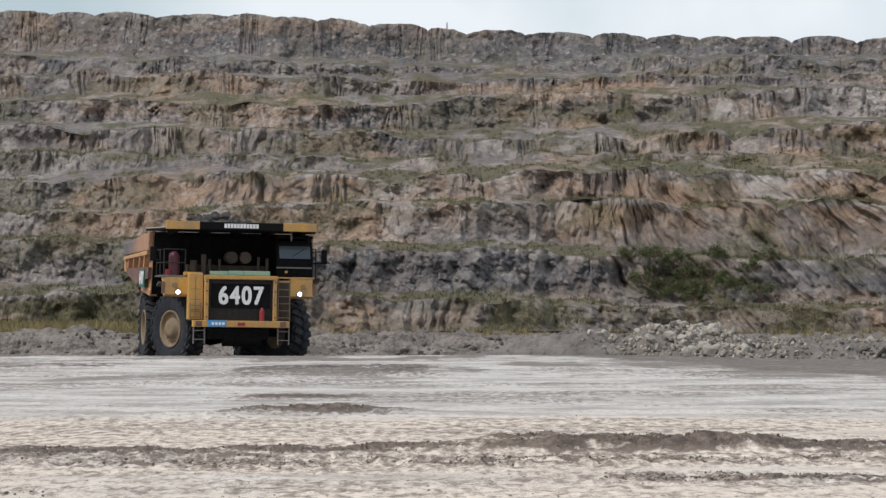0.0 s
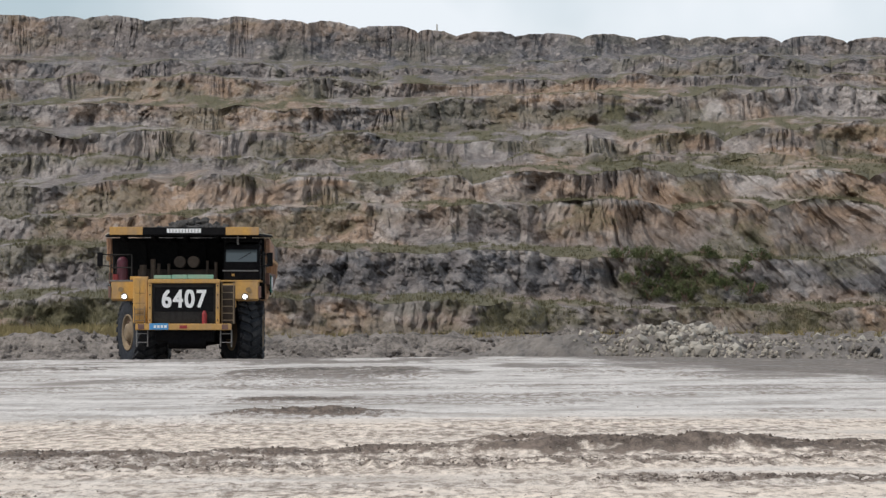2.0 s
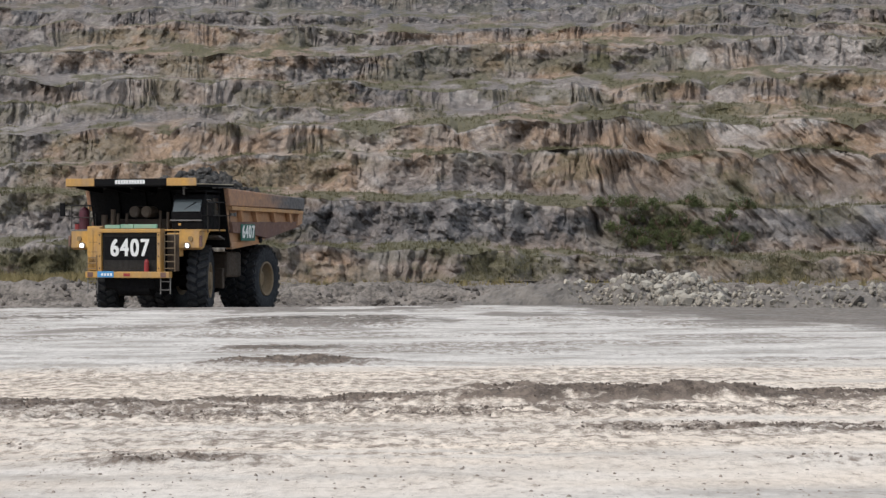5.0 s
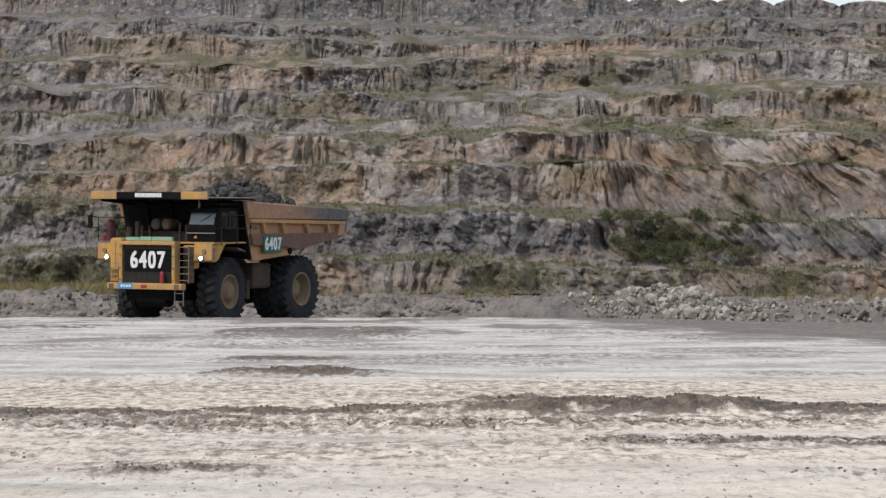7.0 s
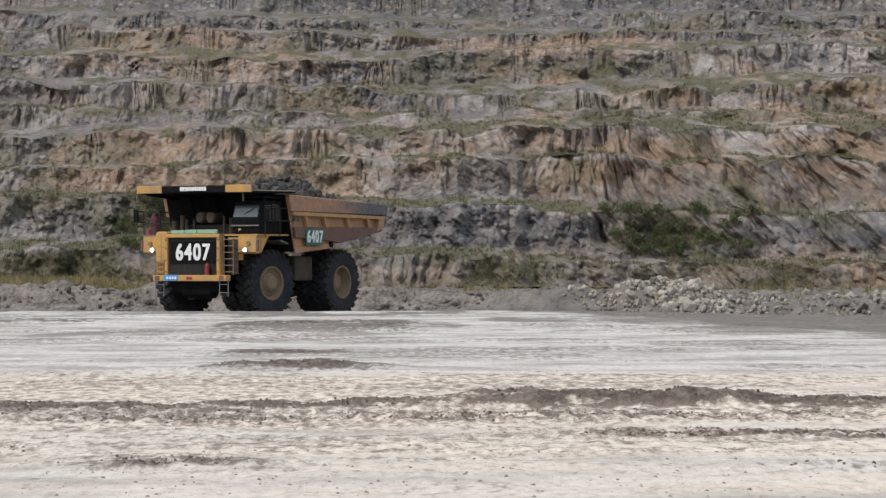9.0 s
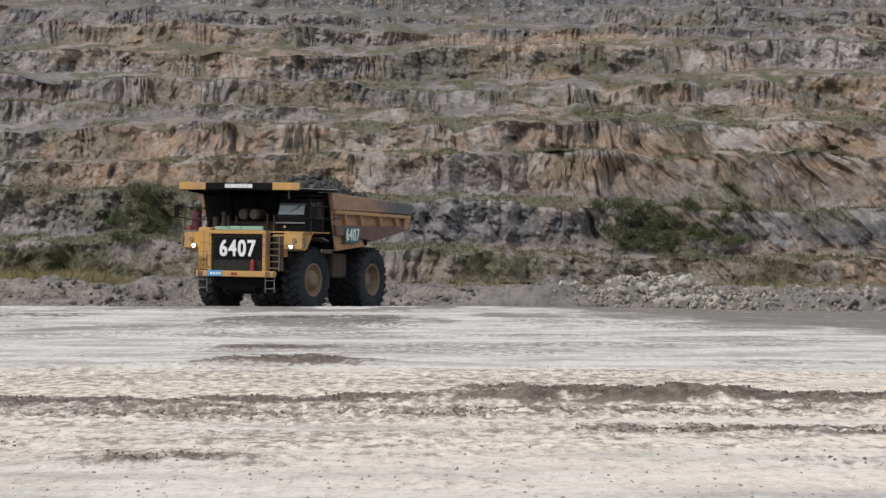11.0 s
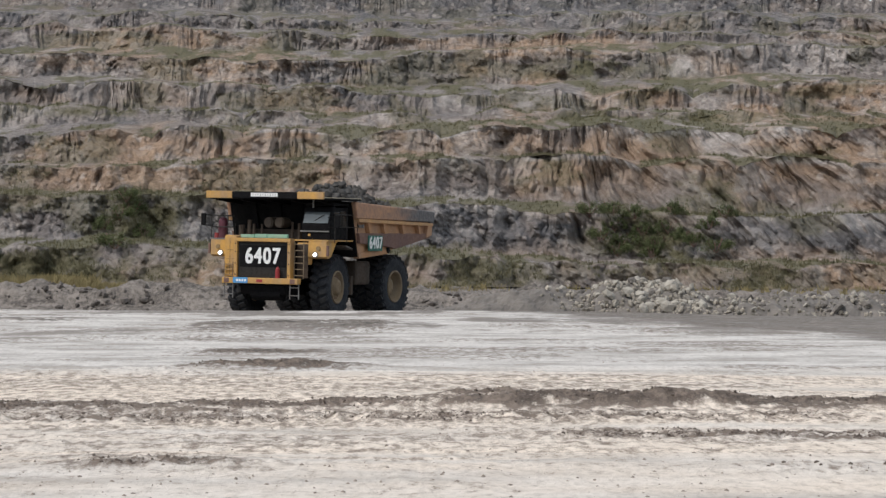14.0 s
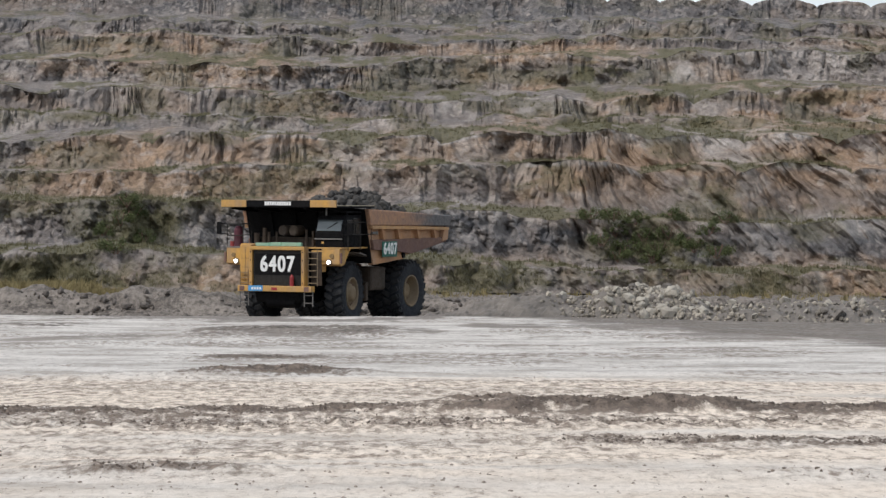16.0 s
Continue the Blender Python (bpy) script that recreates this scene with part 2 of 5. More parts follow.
def grid_mesh(name, pts, material, layers, wrap=False, smooth=True):
    """A sheet from an array of points (rows, columns, 3), with float layers of the same shape."""
    rows, cols = pts.shape[:2]
    idx = np.arange(rows * cols).reshape(rows, cols)
    if wrap:
        idx = np.hstack([idx, idx[:, :1]])
    quads = np.stack([idx[:-1, :-1], idx[:-1, 1:], idx[1:, 1:], idx[1:, :-1]], -1).reshape(-1, 4)
    me = bpy.data.meshes.new(name)
    me.vertices.add(rows * cols)
    me.vertices.foreach_set("co", pts.reshape(-1).astype(np.float32))
    me.loops.add(quads.size)
    me.loops.foreach_set("vertex_index", quads.reshape(-1).astype(np.int32))
    me.polygons.add(len(quads))
    me.polygons.foreach_set("loop_start", np.arange(0, quads.size, 4, dtype=np.int32))
    me.polygons.foreach_set("use_smooth", np.full(len(quads), smooth))
    me.update(calc_edges=True)
    for key, v in layers.items():
        at = me.attributes.new(key, "FLOAT", "POINT")
        at.data.foreach_set("value", np.broadcast_to(v, (rows, cols)).reshape(-1).astype(np.float32))
    me.materials.append(material)
    return new(name, me)


def part(name, bm, material, parent, label=""):
    me = bpy.data.meshes.new(name)
    bm.normal_update()
    bm.to_mesh(me)
    bm.free()
    me.materials.append(material)
    ob = new(name, me)
    ob.parent = parent
    return tagged(ob, label) if label else ob


def box(bm, x0, x1, y0, y1, z0, z1, bevel=0.0, turn=None):
    r = bmesh.ops.create_cube(bm, size=1)
    m = Matrix.Translation(((x0 + x1) / 2, (y0 + y1) / 2, (z0 + z1) / 2)) @ Matrix.Diagonal((abs(x1 - x0), abs(y1 - y0), abs(z1 - z0), 1))
    bmesh.ops.transform(bm, matrix=(turn @ m) if turn else m, verts=r["verts"])
    if bevel:
        es = list({e for v in r["verts"] for e in v.link_edges})
        bmesh.ops.bevel(bm, geom=es, offset=bevel, segments=2, affect="EDGES", profile=0.6)
    return bm


def prism(bm, outline, axis, lo, hi, bevel=0.0):
    """Pushes an outline of pairs along an axis ('x', 'y' or 'z') from lo to hi."""
    def put(p, w):
        return {"x": (w, p[0], p[1]), "y": (p[0], w, p[1]), "z": (p[0], p[1], w)}[axis]
    a = [bm.verts.new(put(p, lo)) for p in outline]
    b = [bm.verts.new(put(p, hi)) for p in outline]
    fs = [bm.faces.new(a), bm.faces.new(b[::-1])]
    for i in range(len(a)):
        j = (i + 1) % len(a)
        fs.append(bm.faces.new((a[j], a[i], b[i], b[j])))
    bmesh.ops.recalc_face_normals(bm, faces=fs)
    if bevel:
        bmesh.ops.bevel(bm, geom=list({e for f in fs for e in f.edges}), offset=bevel, segments=1, affect="EDGES")
    return bm


def rod(bm, a, b, r, sides=8):
    a, b = Vector(a), Vector(b)
    m = Matrix.Translation((a + b) / 2) @ (b - a).to_track_quat("Z", "Y").to_matrix().to_4x4()
    bmesh.ops.create_cone(bm, cap_ends=True, segments=sides, radius1=r, radius2=r, depth=(b - a).length, matrix=m)
    return bm


def lathe(bm, profile, sides, smooth=True, caps=True):
    """Turns (radius, y) pairs about the y axis."""
    rings = [[bm.verts.new((r * math.cos(k * math.tau / sides), y, r * math.sin(k * math.tau / sides))) for k in range(sides)] for r, y in profile]
    for p, q in zip(rings, rings[1:]):
        for k in range(sides):
            f = bm.faces.new((p[k], p[(k + 1) % sides], q[(k + 1) % sides], q[k]))
            f.smooth = smooth
    for ring in (rings[0], rings[-1]) if caps else ():
        bm.faces.new(ring)
    bmesh.ops.recalc_face_normals(bm, faces=bm.faces)
    return bm


# ---- the ground and the hillside ----
def lines(values):
    """A height line across the view, in thousandths of the distance, given every 60 thousandths sideways from -180."""
    return np.array(values, float)


SIDE = np.arange(-180, 181, 60) / 1000


def fan(dense, step, limit):
    inner = np.arange(-dense, dense + step / 2, step)
    outer = [dense]
    while outer[-1] < limit:
        outer.append(outer[-1] + max(step, (outer[-1] - dense + 0.01) * 0.35))
    outer = np.array(outer[1:])
    return np.concatenate([-outer[::-1], inner, outer])


def bump_at(x, y, cx, cy, rx, ry, power=2.0):
    return np.exp(-(np.abs((x - cx) / rx) ** power + np.abs((y - cy) / ry) ** power))


def ground_height(x, y):
    """The pad, its far rim, the lower haul road behind it and the bank of loose dirt."""
    r = y
    z = -0.58 * smooth_step((r - 89) / 9) - 0.19 * smooth_step((r - 101 + 0.5 * x) / 8) - 0.5 * smooth_step((r - 150) / 90)
    z = z - 0.17 * smooth_step((x - 3) / 10) * smooth_step((r - 60) / 25)
    bank = smooth_step((r - 126) / 5) * (1 - smooth_step((r - 133) / 9))
    z = z + bank * (0.86 + 1.1 * (fbm(x / 2.6, r / 3, 5, 5) - 0.5)) * (0.9 + 0.35 * (fbm(x / 11, 0 * x, 9, 2) - 0.5))
    return z


GROUND_SHEET = {}


def build_ground():
    a = fan(0.175, 0.0005, math.pi - 0.02)
    a = a[np.abs(a) < math.pi - 0.01]
    rows = [0.001, 1.5, 4, 8, 12, 15, 18]
    while rows[-1] < 92:
        rows.append(rows[-1] * (1 + rows[-1] * 0.00016) + 0.003)
    while rows[-1] < 150:
        rows.append(rows[-1] + 0.45)
    while rows[-1] < 4200:
        rows.append(rows[-1] * 1.12)
    r = np.array(rows)[:, None]
    a = a[None, :]
    x, y = r * np.sin(a) + 0.13 * (1 - smooth_step(r / 8)), r * np.cos(a) - 0.4 * (1 - smooth_step(r / 8))
    near = smooth_step((r - 8) / 8) * (1 - smooth_step((r - 93) / 5))
    # churned strips of earth left by wheels and blades: centre line y0 + slope * x, from x0 to x1
    strips = [  # x0, x1, y0, slope, half width, height, damp
        (-0.6, 4.5, 33.9, 0.1, 0.85, 0.17, 2.2), (-6.5, 1.4, 33.1, 0.05, 1.1, 0.06, 1.3), (2.2, 8.8, 33.7, -0.08, 0.9, 0.07, 1.9),
        (-4.6, -0.1, 45.0, 0.25, 1.0, 0.10, 1.8), (-7.5, -2.2, 42.6, 0.3, 1.0, 0.05, 0.6),
        (-3.9, -0.6, 24.4, 0.0, 0.7, 0.05, 1.2), (0.6, 3.0, 27.8, -0.04, 0.7, 0.02, 1.0),
        (-6.4, 0.5, 69.5, 0.3, 5.0, 0.10, 1.2), (-4.8, -0.9, 52.0, 0.2, 0.9, 0.03, 2.0), (-13, -8, 74.5, 0.5, 2.6, 0.05, 0.7),
        (-8, 6, 31.2, 0.03, 1.1, 0.012, 0.9), (0.3, 6.5, 28.2, -0.05, 0.8, 0.015, 1.0), (0.5, 3, 42.2, 0.05, 0.8, 0.03, 0.6),
        (1, 7, 68.0, -1.2, 4.0, 0.03, 0.5), (-5.2, -2.6, 26.4, 0.0, 0.8, 0.025, 0.5), (2.0, 5.5, 24.0, 0.0, 0.5, 0.02, 0.55),
        (1.5, 4.5, 58, 0.2, 1.2, 0.02, 0.55), (-9, -3, 60, 0.3, 1.5, 0.02, 0.5), (-7, -4.2, 30, 0.1, 0.8, 0.03, 0.55),
    ]
    churn = np.zeros_like(x)
    damp = np.zeros_like(x)
    lift = np.zeros_like(x)
    silt = np.zeros_like(x)
    for k, (x0, x1, y0, slope, w, h, d) in enumerate(strips):
        cy = y0 + slope * (x - (x0 + x1) / 2) + (fbm(x / 2.3, 0 * x, 40 + k, 3) - 0.5) * w * 0.9
        ends = smooth_step((x - x0) / 1.6) * smooth_step((x1 - x) / 1.8)
        s = np.exp(-np.abs((y - cy) / w) ** 2.4) * ends
        rag = fbm(x / 0.8, y / 0.5, 60 + k, 4)
        lift += s * h * (0.45 + 1.1 * rag)
        churn = np.maximum(churn, s)
        silt = np.maximum(silt, s * (0.25 + 0.85 * smooth_step((rag - 0.40) / 0.16)) * (1.0 if y0 > 50 and d > 0.65 else 0.0))
        stain = np.exp(-np.abs((y - cy) / (1.4 * w)) ** 2.4) * ends
        damp = np.maximum(damp, stain * d * (0.45 + 0.55 * smooth_step((rag - 0.25) / 0.3)))
    ruts = fbm(x / 3.4 + 0.05 * y, y / 2.0, 7, 5)
    wide = fbm(x / 16.0, y / 4.5, 8, 4)
    fine = fbm(x / 0.15, y / 0.4, 12, 3)
    rough = smooth_step((fbm(x / 5, y / 2.2, 21, 3) - 0.45) / 0.2)
    z = ground_height(x, y) + near * (lift + 0.045 * (ruts - 0.5) + 0.05 * (wide - 0.5) + (0.010 + 0.035 * churn + 0.010 * rough * smooth_step((50 - y) / 8)) * (fine - 0.5) * 2)
    far = smooth_step((r - 96) / 8)
    z = z + (far * 0.42 * (fbm(x / 1.3, y / 1.6, 30, 5) - 0.5) + smooth_step((r - 122) / 4) * 0.5 * (fbm(x / 0.9, y / 1.2, 31, 4) - 0.5)) * (1 - smooth_step((r - 300) / 300))
    damp = np.maximum(damp, 0.36 * smooth_step((fbm(x / 1.6, y / 1.8, 71, 5) - 0.48) / 0.16) * near * (0.5 + 0.6 * smooth_step((48 - y) / 8)) * (0.35 + 0.65 * smooth_step((y - 25) / 4)))
    damp = np.maximum(damp, 0.62 * smooth_step((fbm(x / 3.2, y / 2.8, 73, 4) - 0.5) / 0.13) * near)
    band = smooth_step((fbm(x / 11, y / 1.5, 75, 4) - 0.44) / 0.12) * smooth_step((46 - y) / 6) * smooth_step((y - 23) / 2)
    damp = np.maximum(damp, 0.5 * band * near)
    edge = y - (86 - 3.0 * np.maximum(x - 0.5, 0)) + 20 * (fbm(x / 3, y / 5, 33, 4) - 0.5)
    mud = np.maximum(smooth_step(edge / 9) * 0.8, smooth_step((r - 95) / 5) * 0.92)
    bank = smooth_step((r - 124) / 4)
    mud = np.maximum(mud, silt)
    mud = np.maximum(mud, 0.68 * smooth_step((fbm(x / 2.6, y / 7, 35, 5) - 0.44) / 0.14) * smooth_step((y - 50) / 20))
    damp = np.maximum(damp, 0.8 * bank)
    beige = np.maximum(smooth_step((48 - y) / 10) * smooth_step((wide - 0.3) / 0.3) * 0.9, band)
    # scraped white streaks where the dry clay shows
    for cx, cy, rx, ry in ((-1.3, 28.6, 2.0, 0.45), (-6.2, 43.0, 3.2, 1.1), (2.0, 36.6, 3.0, 0.5), (3.4, 29.6, 2.6, 0.35), (-1.5, 22.4, 3.0, 0.4)):
        dry = bump_at(x, y + 0.6 * (fbm(x / 1.5, y / 2, 81, 3) - 0.5), cx, cy, rx, ry)
        damp, beige = damp * (1 - 0.9 * dry), beige * (1 - 0.6 * dry)
    GROUND_SHEET.update(damp=damp, pts=np.stack([x, y, z + 0 * x], -1), churn=churn, near=(smooth_step((r - 18) / 3) * (1 - smooth_step((r - 70) / 18))) * (np.abs(a) < 0.172) / r)
    g = grid_mesh("ground", np.stack([x, y, z + 0 * x], -1), GROUND, {"damp": damp, "mud": mud, "beige": beige}, wrap=True)
    tagged(g, "pale compacted clay pad with dark churned wheel tracks", "ground", kind="structure")


build_ground()

# Bench by bench up the slope: kind, foot distance, line of its upper edge. Faces are steep, shelves nearly level.
LEDGES = [
    ("face", 262, lines((2.5, 2.6, 1.0, -0.6, -3.2, -4.0, -4.8))),
    ("shelf", 266, lines((6.2, 6.2, 3.4, 1.6, -1.4, -2.2, -3.0))),
    ("face", 296, lines((20.4, 20.6, 19.2, 17.0, 15.4, 12.6, 12.0))),
    ("shelf", 302, lines((22.2, 22.2, 21.2, 19.4, 17.0, 13.8, 13.4))),
    ("face", 336, lines((30.2, 31.2, 32.2, 33.4, 34.0, 33.0, 32.0))),
    ("shelf", 343, lines((31.2, 32.6, 33.4, 35.0, 34.8, 33.8, 32.8))),
    ("face", 352, lines((41.0, 43.6, 43.2, 42.2, 44.4, 44.6, 44.4))),
    ("shelf", 360, lines((43.4, 46.0, 45.0, 46.6, 48.6, 47.8, 46.2))),
    ("face", 392, lines((51.4, 49.6, 49.4, 48.4, 49.6, 48.6, 48.6))),
    ("shelf", 396, lines((52.2, 50.8, 50.0, 49.2, 50.2, 49.6, 50.6))),
    ("face", 412, lines((59.4, 61.8, 59.6, 55.6, 57.4, 60.4, 61.2))),
    ("shelf", 418, lines((62.2, 62.6, 61.0, 58.2, 62.4, 63.4, 62.8))),
    ("face", 452, lines((70.8, 70.6, 68.4, 70.2, 72.0, 73.8, 72.8))),
    ("shelf", 458, lines((72.4, 72.2, 72.6, 72.6, 73.4, 74.6, 73.6))),
    ("face", 486, lines((78.8, 79.2, 77.0, 76.6, 78.2, 77.4, 76.8))),
    ("shelf", 490, lines((80.2, 80.2, 78.8, 79.4, 79.6, 78.6, 77.8))),
    ("face", 516, lines((84.6, 84.6, 83.4, 81.4, 85.2, 84.4, 83.2))),
    ("shelf", 520, lines((86.6, 86.6, 85.6, 84.0, 86.2, 85.6, 84.6))),
    ("face", 548, lines((103.6, 101.2, 100.4, 95.2, 92.8, 92.2, 90.6))),
]


SURFACE = {}


def build_hillside():
    a = fan(0.178, 0.00034, 2.4)
    cols = len(a)
    e_rows, d_rows, face_rows, level_rows, s_rows = [], [], [], [], []
    low = np.interp(a, SIDE, lines((-12.2, -12.2, -12.0, -11.6, -12.0, -12.4, -12.6))) / 1000
    foot = 258.0
    for k, (kind, dist, top) in enumerate(LEDGES):
        high = np.interp(a, SIDE, top) / 1000
        wob = (fbm(a * 90 + k * 7.3, 0 * a, 100 + k, 5) - 0.5) * (0.0030 if kind == "face" else 0.0024)
        wob += (fbm(a * 22 + k * 3.1, 0 * a, 140 + k // 2, 3) - 0.5) * (0.0040 if 0 < k < 17 else 0.0024)
        wob += (np.abs(2 * fbm(a * 45 + k // 2 * 5.7, 0 * a, 160 + k // 2, 2) - 1) - 0.25) * (0.0022 if kind == "face" else 0.0010)
        if k == len(LEDGES) - 1:  # tipped heaps along the skyline
            heap = np.sqrt(np.abs(np.sin(np.pi * (a * 52 + 1.5 * fbm(a * 25, 0 * a, 77, 3)))))
            wob = wob * 0.35 + (heap - 0.7) * 0.0022 * (0.35 + 1.1 * fbm(a * 33, 0 * a, 78, 2)) * np.where(a > -0.06, 1, 0.6)
        elif kind == "face" and k > 3:  # slumped spoil leaves humps along some crests
            hump = np.sqrt(np.abs(np.sin(np.pi * (a * 27 + k * 0.37 + 1.2 * fbm(a * 20, 0 * a, 79 + k, 3)))))
            wob += (hump - 0.7) * 0.0042 * smooth_step((fbm(a * 14 + k, 0 * a, 90 + k, 2) - 0.35) / 0.2)
        high = np.maximum(high + wob, low + 0.0005)
        n = max(4, int(np.mean(high - low) / 0.00034)) if kind == "face" else 9
        nxt = LEDGES[k + 1][1] if k + 1 < len(LEDGES) else dist + 9
        d0 = foot + 0 * a
        if kind == "face":
            d1 = foot + np.maximum(0.85 * (high - low) * nxt + (fbm(a * 30, 0 * a, 180 + k, 3) - 0.5) * 3, 0.45 * (high - low) * nxt + 0.8)
        else:
            d1 = np.maximum(nxt + (fbm(a * 30, 0 * a, 180 + k, 3) - 0.5) * 9, foot + 4)
        for j in range(n):
            s = j / n
            e_rows.append(low + (high - low) * s)
            d_rows.append(d0 + (d1 - d0) * (s ** 0.7 if kind == "face" else s))  # a scarp over its own talus
            face_rows.append(np.full(cols, 1.0 if kind == "face" else 0.0))
            level_rows.append(np.full(cols, float(k)))
            s_rows.append(np.full(cols, s))
        low, foot = high, d1
    e, d, face, level, s = (np.array(v) for v in (e_rows, d_rows, face_rows, level_rows, s_rows))
    x = a[None, :] * d
    z = EYE + e * d
    ang, el = a[None, :] * 1000 + 0 * e, e * 1000
    tier = np.floor(level / 2)

    def spots(places, power=2.0):
        """The sum of soft spots: bearing, height, half width, half height (thousandths), weight."""
        total = np.zeros_like(e)
        for ca, ce, ra, re, w in places:
            total += w * bump_at(ang, el, ca, ce, ra, re, power)
        return total
    # fluted spoil: washed faces with ribs that fan out from their crest
    flute = spots([(-105, 56, 34, 6, 1), (12, 52, 14, 5, 1), (48, 52, 15, 5, 1), (82, 52, 16, 5, 0.8), (70, 37, 26, 9, 1), (120, 26, 50, 14, 1), (-60, 38, 30, 6, 0.9),
                   (-95, 34, 22, 9, 0.5), (95, 67, 20, 6, 0.7), (50, 24, 20, 9, 0.9), (125, 7, 45, 7, 0.7), (-152, 54, 16, 4, 0.8), (40, 8, 30, 8, 0.35)], 4)
    flute = np.clip(flute * (0.55 + 0.8 * fbm(x / 6, z / 5, 243, 3)) + 0.45 * smooth_step((fbm(x / 9 + tier, z / 8, 244, 3) - 0.5) / 0.15), 0, 1)
    slanted = smooth_step((ang - 35) / 40) * (tier < 4) * 0.75
    rough = 1 - flute
    swell = (fbm(x / 12, z / 14, 201, 3) - 0.5) * 4.5
    blocky = np.abs(2 * fbm(x / 1.8 + z / 4, z / 2.0, 231, 4) - 1) * 2.0
    lumps = fbm(x / 3.4, z / 3.4, 233, 4) - 0.5
    crag = fbm(x / 0.6, z / 0.6, 251, 3) - 0.5
    strata = fbm(x / 10, z / 0.9, 235, 3) - 0.5
    crooked = 2.4 * (fbm(x / 7, z / 5, 242, 3) - 0.5) + 1.0 * (fbm(x / 1.9, z / 1.7, 247, 3) - 0.5)

    def down(tier):
        """Sideways place of the wash line through each point, as it leaves its crest."""
        spine = vnoise(ang / 13 + tier * 7.7, tier, 246) - 0.5
        return x + (z - 2) * (slanted + 0.55 * spine * (1 - slanted)) + crooked

    def washed(tier, fall):
        """Gullies, ribs and cones of talus on a tier's face."""
        line = down(tier)
        gully = np.abs(2 * fbm(line / 3.6 + tier * 3.7, z / 7 + tier, 211, 3) - 1) * 2.2
        ribs = np.abs(2 * fbm(line / 1.35 + tier * 1.9, z / 4.5 + tier, 221, 3) - 1) * 2.2
        cones = smooth_step((vnoise(line / 7 + tier * 4.3, tier, 261) - 0.45) / 0.4) * fall
        return np.select([tier == 0, tier == 1], [1.3, 1.15], 1.0) * (-1.35 * (gully - 0.7) * (0.9 + 0.3 * flute) - 0.7 * (ribs - 0.7) * (0.3 + 0.9 * flute) - 2.0 * cones)
    run = down(tier)
    # hollows and short cuts where the faces have broken away
    hollow = spots([(-108, 67, 3, 3.5, 3), (-128, 64, 2, 2.5, 2.5), (50, 62, 3.5, 2, 3), (28, 39, 3, 3, 2.6), (143, 36, 5, 4, 2.6), (-78, 66, 3, 4, 2.6),
                    (-140, 58, 4, 3, 2), (-47, 65, 2, 4, 1.6), (-26, 61, 2, 5, 1.4), (44, 35, 4, 2, 2.2), (128, 37, 3, 3, 2), (7, 60, 4, 2, 1.6), (100, 49, 3, 1.5, 1.6)])
    hollow *= 0.9 * smooth_step((fbm(x / 1.6, z / 2.2, 263, 4) - 0.3) / 0.3)
    own, upper = washed(tier, np.where(face > 0, (1 - s) ** 1.3, 0)), washed(tier + 1, 1.0)
    wash = np.where(face > 0, own, own * (1 - smooth_step(s / 0.5)) + upper * smooth_step((s - 0.4) / 0.6))
    broken = -0.9 * (blocky - 0.5) * (0.2 + 0.8 * rough) - 2.4 * lumps * (0.5 + 0.5 * rough) + 0.45 * strata * rough
    cut = swell + (wash + broken * np.where(level == 2, 1 + 0.7 * smooth_step(s / 0.2) * smooth_step((1 - s) / 0.4), 1)) * np.where(tier > 8, 0.6, 1.0) + face * hollow
    d2 = d + cut + face * 0.30 * crag * (0.4 + 0.6 * rough)
    e2 = e + 0.0003 * (blocky - 0.4) * np.where(face > 0, smooth_step((s - 0.5) / 0.4), 1 - 0.6 * s)
    # back of the ridge, out of sight
    tail_d = np.array([[600.0], [900.0], [2600.0]]) + 0 * a
    tail_z = np.array([[0.96], [0.9], [0.8]]) * (EYE + e2[-1] * d2[-1])
    px = np.concatenate([a * d2, a * tail_d])
    py = np.concatenate([d2, tail_d])
    pz = np.concatenate([EYE + e2 * d2, tail_z])
    # what covers it
    patch = fbm(x / 14 + 3, z / 5, 301, 4)
    patch2 = fbm(x / 5 + 9, z / 2.2, 311, 4)
    ragged = 0.5 + 1.2 * smooth_step((fbm(x / 3, z / 2, 315, 4) - 0.3) / 0.4)
    ochre = 0.95 * smooth_step((patch - 0.42) / 0.16) + ragged * spots([
        (-50, 35, 75, 9, 0.75), (47, 25, 13, 9, 1), (40, 73, 48, 3, 0.8), (-100, 75, 18, 4, 0.6), (-60, 76, 18, 2, 0.7), (140, -6, 32, 6, 0.9), (10, -7, 160, 5, 0.45),
        (144, 58, 14, 4, 0.9), (30, 53, 6, 5, 0.7), (-62, 65, 11, 4, 0.8), (5, 41, 45, 5, 0.6), (100, 51, 40, 4, 0.35), (112, 29, 52, 13, 0.62), (0, 76, 40, 2, 0.4)])
    ochre = np.clip(ochre - spots([(-160, 45, 28, 30, 0.8), (-100, 56, 34, 6, 0.6), (20, 9, 190, 7, 0.8), (20, 88, 300, 9, 0.75), (12, 53, 12, 4, 0.6), (48, 53, 13, 4, 0.5)]), 0, 1)
